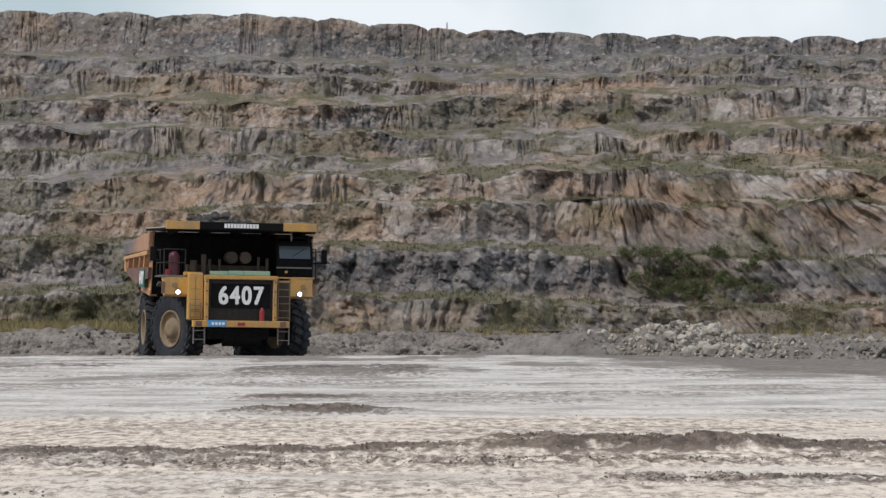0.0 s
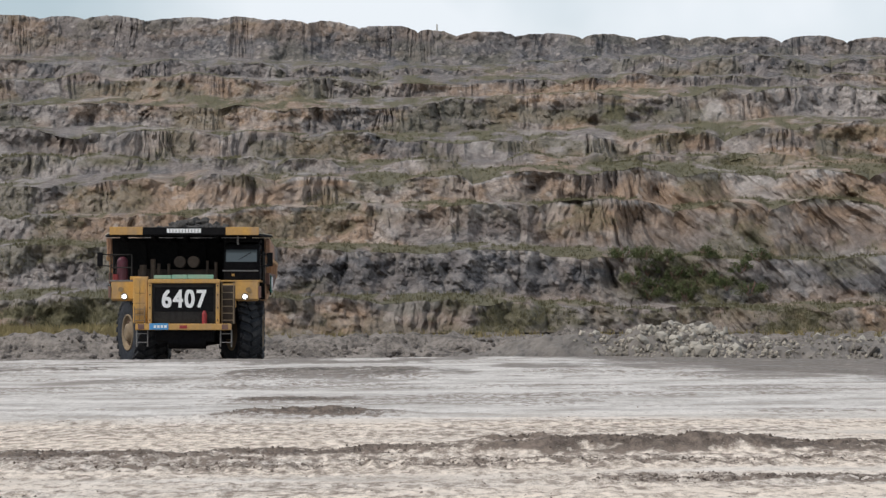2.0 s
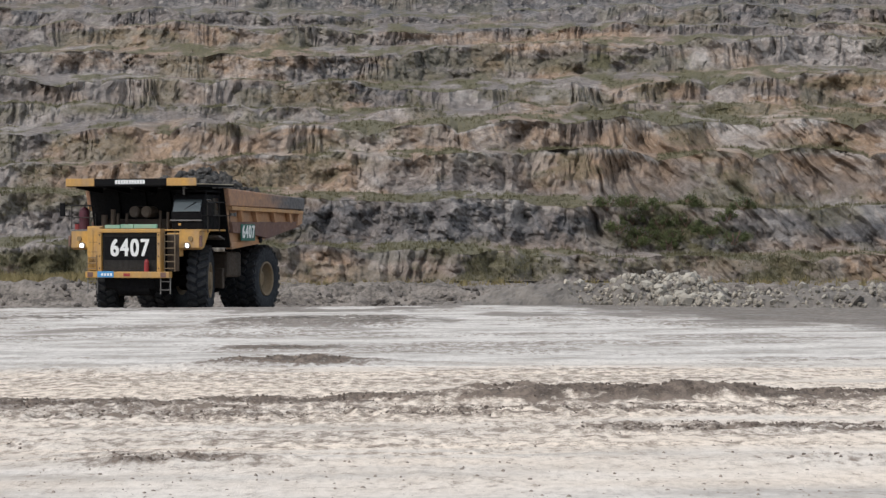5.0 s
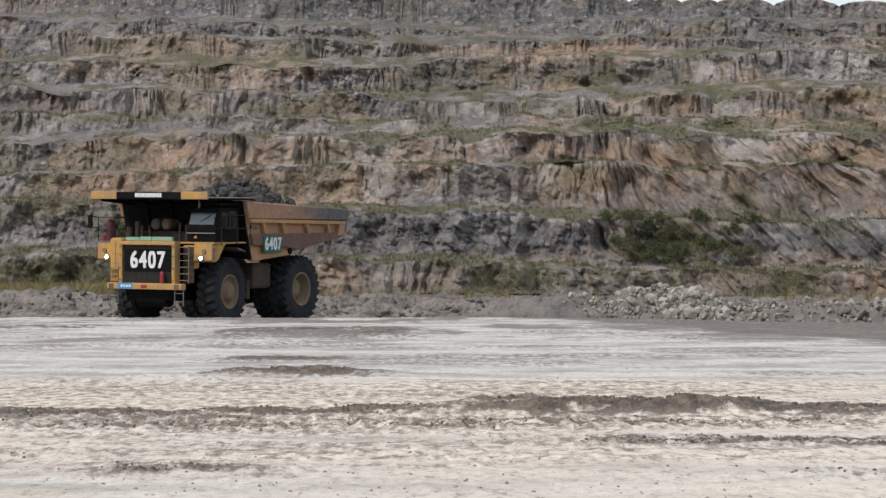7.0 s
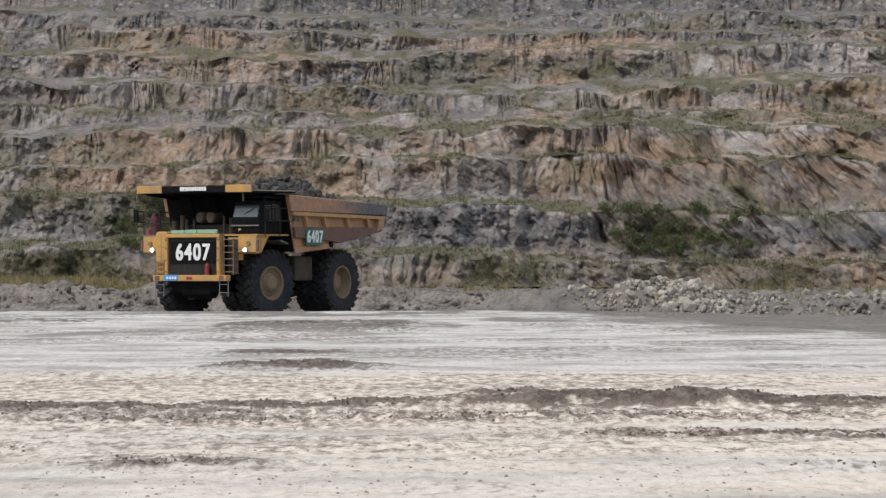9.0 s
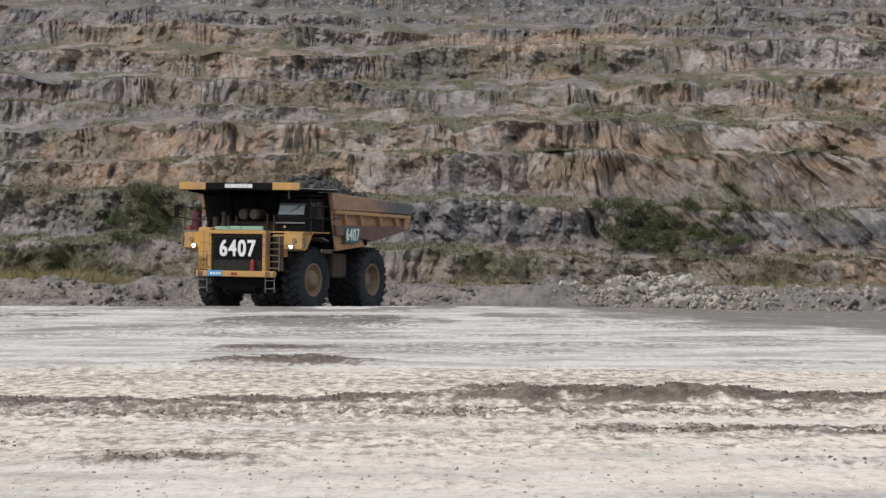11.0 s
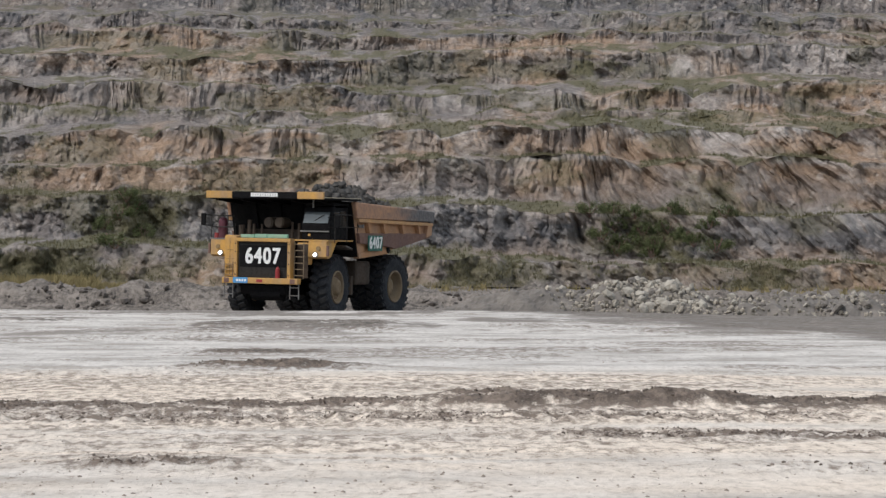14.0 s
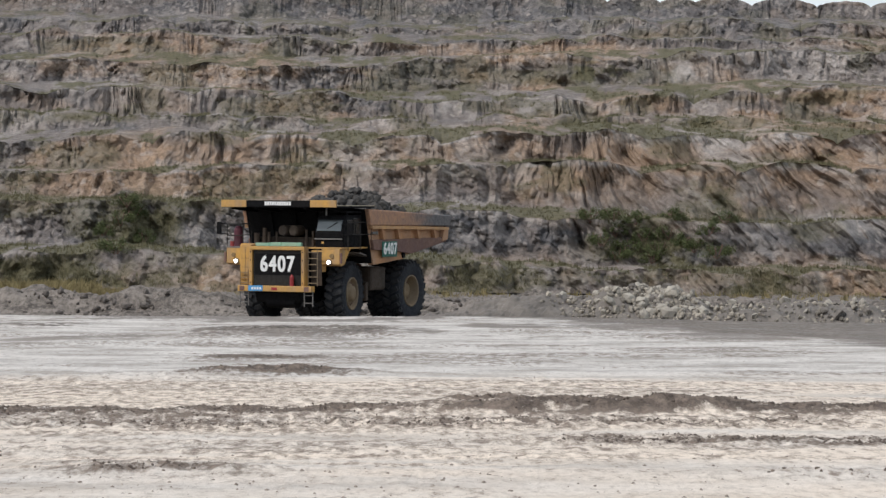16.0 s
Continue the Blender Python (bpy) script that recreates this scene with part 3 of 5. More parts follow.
    # the broad slate spot along the ridge also paints in the haze's bluish grey
    slate = 0.6 * smooth_step((patch2 - 0.58) / 0.12) + ragged * spots([
        (-30, 63, 18, 7, 0.95), (40, 87, 170, 9, 0.75), (25, 9, 38, 7, 0.75), (125, 6, 32, 7, 0.95), (-40, 9, 50, 7, 0.6), (-150, 66, 30, 7, 0.4), (-52, 45.5, 10, 2, 0.8),
        (-108, 47, 9, 3, 0.7), (-125, 10, 40, 9, 0.4), (-86, 90, 14, 5, 0.6), (0, 67, 10, 5, 0.6), (-120, 36, 10, 10, 0.3)])
    slate = np.clip(slate + 0.15 * (level == 2) - spots([(-30, 35, 100, 9, 0.7), (70, 40, 45, 6, 0.6), (115, 29, 60, 13, 0.8), (12, 53, 12, 4, 0.6), (47, 25, 13, 9, 0.8), (-95, 56, 30, 6, 0.4), (60, 72, 60, 4, 0.4)]), 0, 1)
    crest = face * smooth_step((s - 0.84) / 0.1) * smooth_step((fbm(x / 5, tier, 325, 3) - 0.36) / 0.2)
    pale = 0.45 * smooth_step((fbm(x / 4 + 1, z / 2.2, 321, 4) - 0.56) / 0.1) + 0.7 * crest + ragged * spots([
        (-105, 57, 30, 5, 0.35), (12, 54, 11, 3, 0.6), (47, 54, 12, 3, 0.5), (92, 43.5, 27, 2.5, 0.8), (105, 39, 8, 5, 0.7), (127, 42, 7, 2.5, 0.8), (90, 66, 6, 4.5, 0.8), (98, 68, 5, 4, 0.6),
        (130, 69, 36, 5, 0.35), (-152, 37, 7, 6, 0.7), (-146, 49.5, 12, 2.5, 0.6), (-23, 39.5, 8, 3, 0.7), (-37, 34, 5, 2.5, 0.7), (-64, 47, 14, 2, 0.6), (153, 12, 9, 3, 0.9), (100, 19, 8, 4, 0.5)])
    pale = np.clip(pale, 0, 1) * (1 - 0.75 * bump_at(ang, el, 0, 90, 300, 8)) * np.select([level < 2, level < 4], [0.5, 0.85], 1)
    tuft = fbm(x / 2.4, z / 1.2, 331, 4)
    sown = np.select([level == 1, level == 3, (level == 7) & (ang > -35)], [0.28, 0.27, 0.31], 0.42)
    grass = (1 - face) * 0.9 * smooth_step((tuft - sown) / 0.16)
    grass = grass + 0.45 * face * smooth_step((fbm(x / 8, z / 3.5, 341, 4) - 0.54) / 0.1) * np.where(level == 0, 1.1, 1)
    grass = grass + smooth_step((tuft - 0.3) / 0.2) * spots([
        (74, 6, 15, 9, 1), (95, 2, 14, 6, 0.6), (-95, 12, 14, 10, 0.9), (-150, -8, 60, 4, 0.8), (65, 66, 20, 4, 0.8), (92, 60, 14, 3, 0.8), (120, 59, 12, 3, 0.5),
        (-115, 50, 25, 1.6, 0.9), (-60, 71, 20, 2.5, 0.6), (75, 47.5, 30, 2, 1), (-30, 31, 10, 3, 0.5), (20, 33, 25, 4, 0.3), (105, 23, 7, 5, 0.8), (8, 60, 12, 3, 0.4)])
    grass = grass + 0.3 * (level == 0) * smooth_step((tuft - 0.38) / 0.2)
    grass = np.clip(grass, 0, 0.95) * (1 - 0.5 * smooth_step((el - 76) / 16))

    def ext(v):
        return np.concatenate([v, np.repeat(v[-1:], 3, 0)])
    SURFACE.update(px=px[:-3], py=py[:-3], pz=pz[:-3], grass=grass, face=face, a=a, e=e2, el=el, ang=ang)
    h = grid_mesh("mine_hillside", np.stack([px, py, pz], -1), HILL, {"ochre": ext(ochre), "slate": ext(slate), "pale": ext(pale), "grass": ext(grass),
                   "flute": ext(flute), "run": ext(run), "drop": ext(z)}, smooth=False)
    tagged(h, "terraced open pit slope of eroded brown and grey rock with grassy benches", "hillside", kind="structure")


build_hillside()


# ---- the truck: x forward from the rear axle, y to its left, z up ----
HUB = 1.27
FRONT_AXLE = 4.53


def lettering(name, text, size, squeeze, thick, m, material, parent):
    """Bold figures as a mesh, centred at the pose m."""
    cu = bpy.data.curves.new(name, "FONT")
    cu.body, cu.size, cu.extrude = text, size, 0.008
    cu.align_x, cu.align_y = "CENTER", "CENTER"
    cu.space_character = 1.16
    tmp = new(name, cu)
    bpy.context.view_layer.update()
    me = bpy.data.meshes.new_from_object(tmp.evaluated_get(bpy.context.evaluated_depsgraph_get()))
    bpy.data.objects.remove(tmp)
    bm = bmesh.new()
    for k, (dx, dy) in enumerate(((0, 0), (-1, 0.6), (1, 0.6), (-1, -0.6), (1, -0.6))):
        n = len(bm.verts)
        bm.from_mesh(me)
        bm.verts.ensure_lookup_table()
        bmesh.ops.translate(bm, vec=(dx * thick, dy * thick, k * 0.0007), verts=bm.verts[n:])
    bm.to_mesh(me)
    bm.free()
    me.transform(m @ Matrix.Diagonal((squeeze, 1, 1, 1)))
    me.materials.clear()
    me.materials.append(material)
    ob = new(name, me)
    ob.parent = parent
    return ob


def axes(px, py, pz, at):
    m = Matrix.Identity(4)
    for k, v in enumerate((px, py, pz)):
        m[0][k], m[1][k], m[2][k] = v
    m.translation = at
    return m


def ladder(bm, x, y0, y1, z0, z1, rungs, r=0.022):
    for y in (y0, y1):
        rod(bm, (x, y, z0), (x, y, z1), r, 6)
    for k in range(rungs):
        z = z0 + (z1 - z0) * (k + 0.5) / rungs
        box(bm, x - 0.03, x + 0.03, y0, y1, z - 0.015, z + 0.015)
    return bm


def tyre_mesh(width):
    bm = bmesh.new()
    h = width / 2
    prof = [(0.60, -h * 0.80), (0.72, -h * 0.98), (0.94, -h * 1.05), (1.12, -h * 1.02), (1.19, -h * 0.92), (1.20, -h * 0.6), (1.20, 0),
            (1.20, h * 0.6), (1.19, h * 0.92), (1.12, h * 1.02), (0.94, h * 1.05), (0.72, h * 0.98), (0.60, h * 0.80)]
    return lathe(bm, prof, 48, caps=False)


def tread_mesh(width):
    """Two rows of slanted lugs that wrap over the tyre's shoulders."""
    bm = bmesh.new()
    h = width / 2
    n = 24
    for side in (-1, 1):
        for k in range(n):
            a = (k + (0.5 if side > 0 else 0)) * math.tau / n
            turn = Matrix.Rotation(-a, 4, "Y")
            slant = Matrix.Translation((1.235, side * h * 0.52, 0)) @ Matrix.Rotation(radians(24 * side), 4, "X")
            box(bm, -0.06, 0.055, -h * 0.47, h * 0.47, -0.088, 0.088, 0.016, turn @ slant)
            box(bm, -0.09, 0.005, -0.045, 0.03, -0.07, 0.07, 0.0, turn @ Matrix.Translation((1.19, side * h * 0.985, 0.09 * 1.0)))
    return bm


def nut_mesh():
    bm = bmesh.new()
    rod(bm, (0, -0.03, 0), (0, 0.03, 0), 0.03, 6)
    me = bpy.data.meshes.new("wheel_nut")
    bm.to_mesh(me)
    bm.free()
    me.materials.append(BODY_DARK)
    return me


NUT = nut_mesh()


def make_wheel(name, truck, x, y, width, out, deep):
    """out: +1 when the outer face looks to +y. deep: how far the disc lies inside the rim."""
    bm = bmesh.new()
    h = width / 2
    o = out
    lathe(bm, [(0.645, -o * h * 0.86), (0.645, o * h * 0.86), (0.65, o * h * 1.0), (0.60, o * h * 1.02), (0.565, o * h * 0.85), (0.54, o * (h - deep)),
               (0.33, o * (h - deep + 0.03)), (0.31, o * (h - deep + 0.15)), (0.16, o * (h - deep + 0.19))], 40)
    wheel = part(name, bm, RIM, truck, "dusty tan painted steel rim")
    wheel.location = (x, y, HUB)
    bm = tyre_mesh(width)
    part("tyre", bm, RUBBER, wheel, "black off-road tyre with deep lugs")
    part("tread", tread_mesh(width), LUGS, wheel, "dusty tread lugs, lightened for the sun on their tops")
    for k in range(16):
        a = k * math.tau / 16
        nut = new("wheel_nut", NUT)
        nut.parent = wheel
        nut.location = (0.44 * math.cos(a), o * (h - deep + 0.02), 0.44 * math.sin(a))
    return wheel


def build_truck():
    truck = new("dump_truck")
    tagged(truck, "large dusty yellow mining dump truck heaped with dark overburden", "dump truck")
    # frame and running gear
    bm = bmesh.new()
    for s in (-1, 1):
        prism(bm, [(-1.6, 1.5), (4.4, 1.25), (6.5, 1.2), (6.5, 1.75), (4.4, 1.85), (-1.6, 2.2)], "y", s * 0.62 - 0.16, s * 0.62 + 0.16, 0.03)
    for x in (-1.2, 1.4, 3.0, 5.6):
        box(bm, x - 0.15, x + 0.15, -0.6, 0.6, 1.4, 1.75, 0.02)
    part("chassis", bm, BLACK, truck, "black dusty steel frame")
    bm = bmesh.new()
    lathe(bm, [(0.25, -2.0), (0.42, -1.2), (0.5, -0.5), (0.62, 0), (0.5, 0.5), (0.42, 1.2), (0.25, 2.0)], 20)
    bmesh.ops.translate(bm, vec=(0, 0, HUB), verts=bm.verts)
    part("rear_axle", bm, BLACK, truck)
    bm = box(bmesh.new(), FRONT_AXLE - 0.2, FRONT_AXLE + 0.2, -1.9, 1.9, 1.05, 1.45, 0.06)
    part("front_axle", bm, BLACK, truck)
    for s in (-1, 1):
        bm = bmesh.new()
        rod(bm, (FRONT_AXLE, s * 1.35, 1.2), (FRONT_AXLE - 0.15, s * 1.15, 2.8), 0.2, 14)
        rod(bm, (FRONT_AXLE - 0.1, s * 1.2, 2.1), (FRONT_AXLE - 0.18, s * 1.12, 3.0), 0.26, 14)
        part("suspension_strut", bm, BLACK, truck)
        bm = bmesh.new()
        rod(bm, (1.3, s * 0.95, 1.7), (2.6, s * 0.95, 2.9), 0.15, 12)
        rod(bm, (1.3, s * 0.95, 1.7), (1.9, s * 0.95, 2.25), 0.21, 12)
        part("hoist_cylinder", bm, BODY_DARK, truck)
        bm = bmesh.new()
        if s > 0:
            box(bm, 1.75, 3.05, 1.35, 2.2, 1.35, 2.3, 0.12)
            box(bm, 3.05, 3.25, 1.5, 2.1, 0.95, 1.7, 0.04)
        else:
            rod(bm, (1.8, -1.85, 1.75), (3.2, -1.85, 1.75), 0.45, 20)
        part("fuel_tank", bm, SOOT_SHADE, truck, "dirty brown steel tank")
    bm = bmesh.new()
    prism(bm, [(4.9, 0.95), (6.6, 0.95), (6.75, 1.35), (4.9, 1.4)], "y", -1.0, 1.0, 0.04)
    rod(bm, (6.35, -0.55, 1.02), (6.35, 0.75, 1.02), 0.3, 16)
    part("belly_guard", bm, BLACK, truck)
    # front
    bm = box(bmesh.new(), 4.3, 6.5, -1.06, 1.06, 1.5, 3.06, 0.05)
    part("engine_housing", bm, BLACK, truck)
    bm = box(bmesh.new(), 6.64, 6.93, -1.66, 1.66, 1.375, 1.60, 0.025)
    bumper = part("bumper", bm, YELLOW, truck, "scuffed yellow front bumper")
    bm = box(bmesh.new(), 6.93, 6.945, -1.17, -0.52, 1.39, 1.61, 0.004)
    part("plate", bm, BLUE, bumper, "blue and white plate")
    bm = bmesh.new()
    for k in range(4):
        box(bm, 6.945, 6.951, -1.02 + k * 0.12, -0.94 + k * 0.12, 1.45, 1.54)
    part("marking", bm, WHITE, bumper)
    bm = box(bmesh.new(), 6.93, 6.94, -0.13, 0.13, 1.43, 1.54)
    part("tow_patch", bm, RED, bumper)
    for y in (-1.45, 1.45):
        bm = box(bmesh.new(), 6.93, 6.938, y - 0.12, y + 0.1, 1.40, 1.58)
        part("hazard_patch", bm, BODY_DARK, bumper)
    for y in (-1.62, 1.28):
        part("boarding_step", ladder(bmesh.new(), 6.8, y, y + 0.38, 0.80, 1.4, 2, 0.025), STEEL, truck, "grey steel boarding step")
    bm = box(bmesh.new(), 6.55, 6.66, -1.1, 1.1, 1.6, 3.0)
    grille = part("radiator_grille", bm, GRILLE, truck, "dusty black radiator grille")
    bm = bmesh.new()
    for k in range(17):
        z = 1.64 + k * 0.08
        box(bm, 6.66, 6.675, -1.06, 1.06, z, z + 0.035)
    part("grille_slats", bm, GRILLE, grille)
    bm = box(bmesh.new(), 6.675, 6.69, -1.02, 1.02, 2.02, 2.86, 0.004)
    part("number_board", bm, BLACK, grille)
    lettering("fleet_number", "6407", 0.86, 0.80, 0.028, axes((0, 1, 0), (0, 0, 1), (1, 0, 0), (6.70, 0, 2.43)), WHITE, grille)
    for s in (-1, 1):
        bm = box(bmesh.new(), 6.45, 6.76, s * 1.11, s * 1.24, 1.6, 3.02, 0.02)
        part("grille_post", bm, YELLOW, truck)
    bm = box(bmesh.new(), 6.4, 6.78, -1.25, 1.25, 3.0, 3.14, 0.025)
    part("grille_header", bm, YELLOW, truck)
    for k, (y0, y1) in enumerate(((-1.05, -0.44), (-0.42, 0.1), (0.12, 1.02))):
        bm = box(bmesh.new(), 6.48, 6.6, y0, y1, 3.15, 3.30 - 0.02 * (k == 0), 0.02)
        part("hood_panel", bm, MINT, truck, "faded mint green panel over the grille")
    bm = bmesh.new()
    box(bm, 6.1, 6.55, -1.78, -1.27, 1.62, 3.2, 0.03)
    box(bm, 6.02, 6.3, -1.9, -1.27, 3.12, 3.24, 0.02)
    part("side_box", bm, YELLOW, truck)
    bm = bmesh.new()
    box(bm, 5.95, 6.25, 1.27, 1.78, 2.15, 3.0, 0.03)
    part("side_box", bm, YELLOW, truck)
    # flat dark panel added for the recess's shade; there is no real depth
    bm = box(bmesh.new(), 6.25, 6.28, 1.29, 1.76, 1.62, 2.94, 0.005)
    part("recess_shade_panel", bm, SOOT_SHADE, truck, "dark brown panel standing for the shaded recess behind the ladder")
    bm = bmesh.new()
    for z in (1.95, 2.3, 2.65):
        box(bm, 6.55, 6.556, -1.70, -1.36, z, z + 0.012)
    box(bm, 6.55, 6.556, -1.545, -1.533, 1.7, 3.1)
    part("panel_seam", bm, SOOT_SHADE, truck)
    for s in (-1, 1):
        for z in (1.72, 2.15, 2.6, 2.92):
            bm = rod(bmesh.new(), (6.76, s * 1.175, z), (6.78, s * 1.175, z), 0.028, 8)
            part("bolt", bm, SOOT_SHADE, truck)
    part("ladder", ladder(bmesh.new(), 6.55, 1.31, 1.72, 1.6, 3.05, 6), RIM, truck, "dusty tan steel access ladder")
    part("ladder", ladder(bmesh.new(), 6.62, -1.72, -1.36, 1.6, 2.2, 3), RIM, truck, "dusty tan steel access ladder")
    # fire bottle standing on the bumper
    bm = bmesh.new()
    rod(bm, (6.8, 0.72, 1.6), (6.8, 0.72, 1.95), 0.085, 14)
    bmesh.ops.create_cone(bm, cap_ends=True, segments=12, radius1=0.085, radius2=0.03, depth=0.1, matrix=Matrix.Translation((6.8, 0.72, 2.0)))
    part("extinguisher", bm, RED, truck, "red extinguisher bottle")
    # fenders, lamps and deck
    for s in (-1, 1):
        bm = bmesh.new()
        prism(bm, [(6.28, 3.06), (6.3, 2.45), (6.12, 2.38), (5.86, 2.46), (5.66, 2.72), (5.48, 2.95), (5.3, 3.06)], "y", s * 1.76, s * 2.56, 0.02)
        fender = part("fender", bm, YELLOW, truck, "yellow front fender")
        bm = bmesh.new()
        rod(bm, (6.29, s * 2.1, 2.54), (6.34, s * 2.1, 2.54), 0.12, 20)
        part("lamp_ring", bm, STEEL, fender)
        bm = bmesh.new()
        rod(bm, (6.335, s * 2.1, 2.54), (6.36, s * 2.1, 2.54), 0.068, 20)
        part("headlight", bm, LAMP_ON, fender, "lit round headlight")
        bm = bmesh.new()
        rod(bm, (6.29, s * 2.22, 2.78), (6.33, s * 2.22, 2.78), 0.09, 16)
        part("lamp", bm, LENS, fender, "unlit amber lamp")
        bm = box(bmesh.new(), 6.24, 6.31, s * 2.57, s * 2.66, 2.5, 2.9, 0.01)
        part("marker", bm, BODY_DARK, fender)
        bm = box(bmesh.new(), 3.9, 6.28, s * 1.08, s * 2.62, 3.06, 3.12, 0.01)
        part("deck", bm, STEEL if s < 0 else YELLOW, truck)
        bm = bmesh.new()
        prism(bm, [(3.2, 2.55), (4.6, 2.86), (4.6, 2.92), (3.2, 2.62)], "y", s * 1.6, s * 2.55, 0.0)
        part("mud_flap_plate", bm, STEEL, truck)
    # handrails
    def rail(name, a, b, r):
        part(name, rod(bmesh.new(), a, b, r, 6), GRILLE, truck)
    for x, y in ((6.2, -2.58), (6.2, -1.85), (5.2, -2.58), (4.3, -2.58)):
        rail("rail_post", (x, y, 3.1), (x, y, 4.0), 0.022)
    for z in (3.55, 4.0):
        rail("handrail", (6.2, -2.58, z), (6.2, -1.85, z), 0.02)
        rail("handrail", (6.2, -2.58, z), (4.3, -2.58, z), 0.02)
    for x in (5.9, 4.9, 4.0):
        rail("rail_post", (x, 2.72, 3.0), (x, 2.72, 4.1), 0.022)
    for z in (3.62, 4.1):
        rail("handrail", (5.9, 2.72, z), (4.0, 2.72, z), 0.02)
    # mirrors
    for s in (-1, 1):
        bm = bmesh.new()
        rod(bm, (6.15, s * 2.55, 4.0), (6.2, s * 3.0, 4.02), 0.02, 6)
        rod(bm, (6.15, s * 2.55, 3.6), (6.2, s * 3.0, 3.62), 0.02, 6)
        box(bm, 6.16, 6.22, s * 2.86, s * 3.06, 3.6, 4.08, 0.02)
        part("mirror", bm, BLACK, truck)
    # things on the deck in front of the body
    bm = bmesh.new()
    rod(bm, (5.95, -2.2, 3.12), (5.95, -2.2, 3.75), 0.19, 16)
    bmesh.ops.create_uvsphere(bm, u_segments=14, v_segments=8, radius=0.19, matrix=Matrix.Translation((5.95, -2.2, 3.75)))
    part("suppression_tank", bm, MAROON, truck, "dark red pressure tank")
    bm = bmesh.new()
    rod(bm, (6.05, -2.42, 3.12), (6.05, -2.42, 3.32), 0.1, 12)
    part("extinguisher", bm, RED, truck)
    for y in (-0.2, 0.27):
        bm = bmesh.new()
        rod(bm, (5.3, y, 3.76), (5.9, y, 3.76), 0.205, 20)
        rod(bm, (5.9, y, 3.76), (5.94, y, 3.76), 0.16, 20)
        part("air_cleaner", bm, SOOT_SHADE, truck, "dusty tan air cleaner canister")
    bm = bmesh.new()
    for y, r, h in ((-1.15, 0.09, 3.85), (-0.95, 0.06, 3.7), (-1.5, 0.12, 3.65), (0.75, 0.05, 3.8), (1.05, 0.06, 3.75), (-0.6, 0.05, 3.7)):
        rod(bm, (5.7, y, 3.06), (5.7, y, h), r, 10)
    box(bm, 5.0, 5.5, -1.7, 1.05, 3.1, 3.5, 0.03)
    part("engine_top", bm, SOOT_SHADE, truck)
    # cab
    bm = bmesh.new()
    prism(bm, [(4.55, 3.12), (6.02, 3.12), (6.08, 3.7), (5.86, 4.3), (5.8, 4.38), (4.55, 4.38)], "y", 1.34, 2.6, 0.03)
    cab = part("cab", bm, BLACK, truck, "black dusty operator cab")
    slope = Matrix.Translation((6.0, 0, 3.97)) @ Matrix.Rotation(radians(-20), 4, "Y")
    bm = box(bmesh.new(), -0.012, 0.02, 1.42, 2.5, -0.23, 0.23, 0.004, slope)
    part("windscreen", bm, GLASS, cab, "dusty reflecting windscreen")
    bm = bmesh.new()
    rod(bm, (6.08, 1.75, 3.76), (6.0, 2.3, 4.1), 0.012, 5)
    part("wiper", bm, BLACK, cab)
    bm = bmesh.new()
    box(bm, 4.75, 5.25, 2.6, 2.612, 3.62, 4.25, 0.01)
    box(bm, 5.33, 5.78, 2.6, 2.612, 3.62, 4.2, 0.01)
    part("side_window", bm, DARK_GLASS, cab)
    bm = box(bmesh.new(), 6.06, 6.1, 1.3, 2.55, 3.42, 3.47, 0.005)
    part("front_rail", bm, STEEL, cab)
    bm = box(bmesh.new(), 6.03, 6.05, 1.62, 1.72, 3.26, 3.34)
    part("badge", bm, YELLOW, cab)
    bm = bmesh.new()
    for y in (1.4, 2.55):
        rod(bm, (4.6, y, 4.38), (4.6, y, 4.62), 0.05, 8)
        rod(bm, (5.7, y, 4.38), (5.7, y, 4.5), 0.05, 8)
    box(bm, 4.5, 5.85, 1.34, 2.62, 4.46, 4.54, 0.02)
    part("roof_guard", bm, BLACK, cab)
    # dump body
    build_body(truck)
    front_left = make_wheel("wheel", truck, FRONT_AXLE, 1.82, 0.70, 1, 0.14)
    front_right = make_wheel("wheel", truck, FRONT_AXLE, -1.82, 0.70, -1, 0.14)
    rear = []
    for s in (-1, 1):
        rear.append(make_wheel("wheel", truck, 0, s * 2.12, 0.70, s, 0.40))
        rear.append(make_wheel("wheel", truck, 0, s * 1.36, 0.70, s, 0.30))
    return truck, front_left, front_right, rear


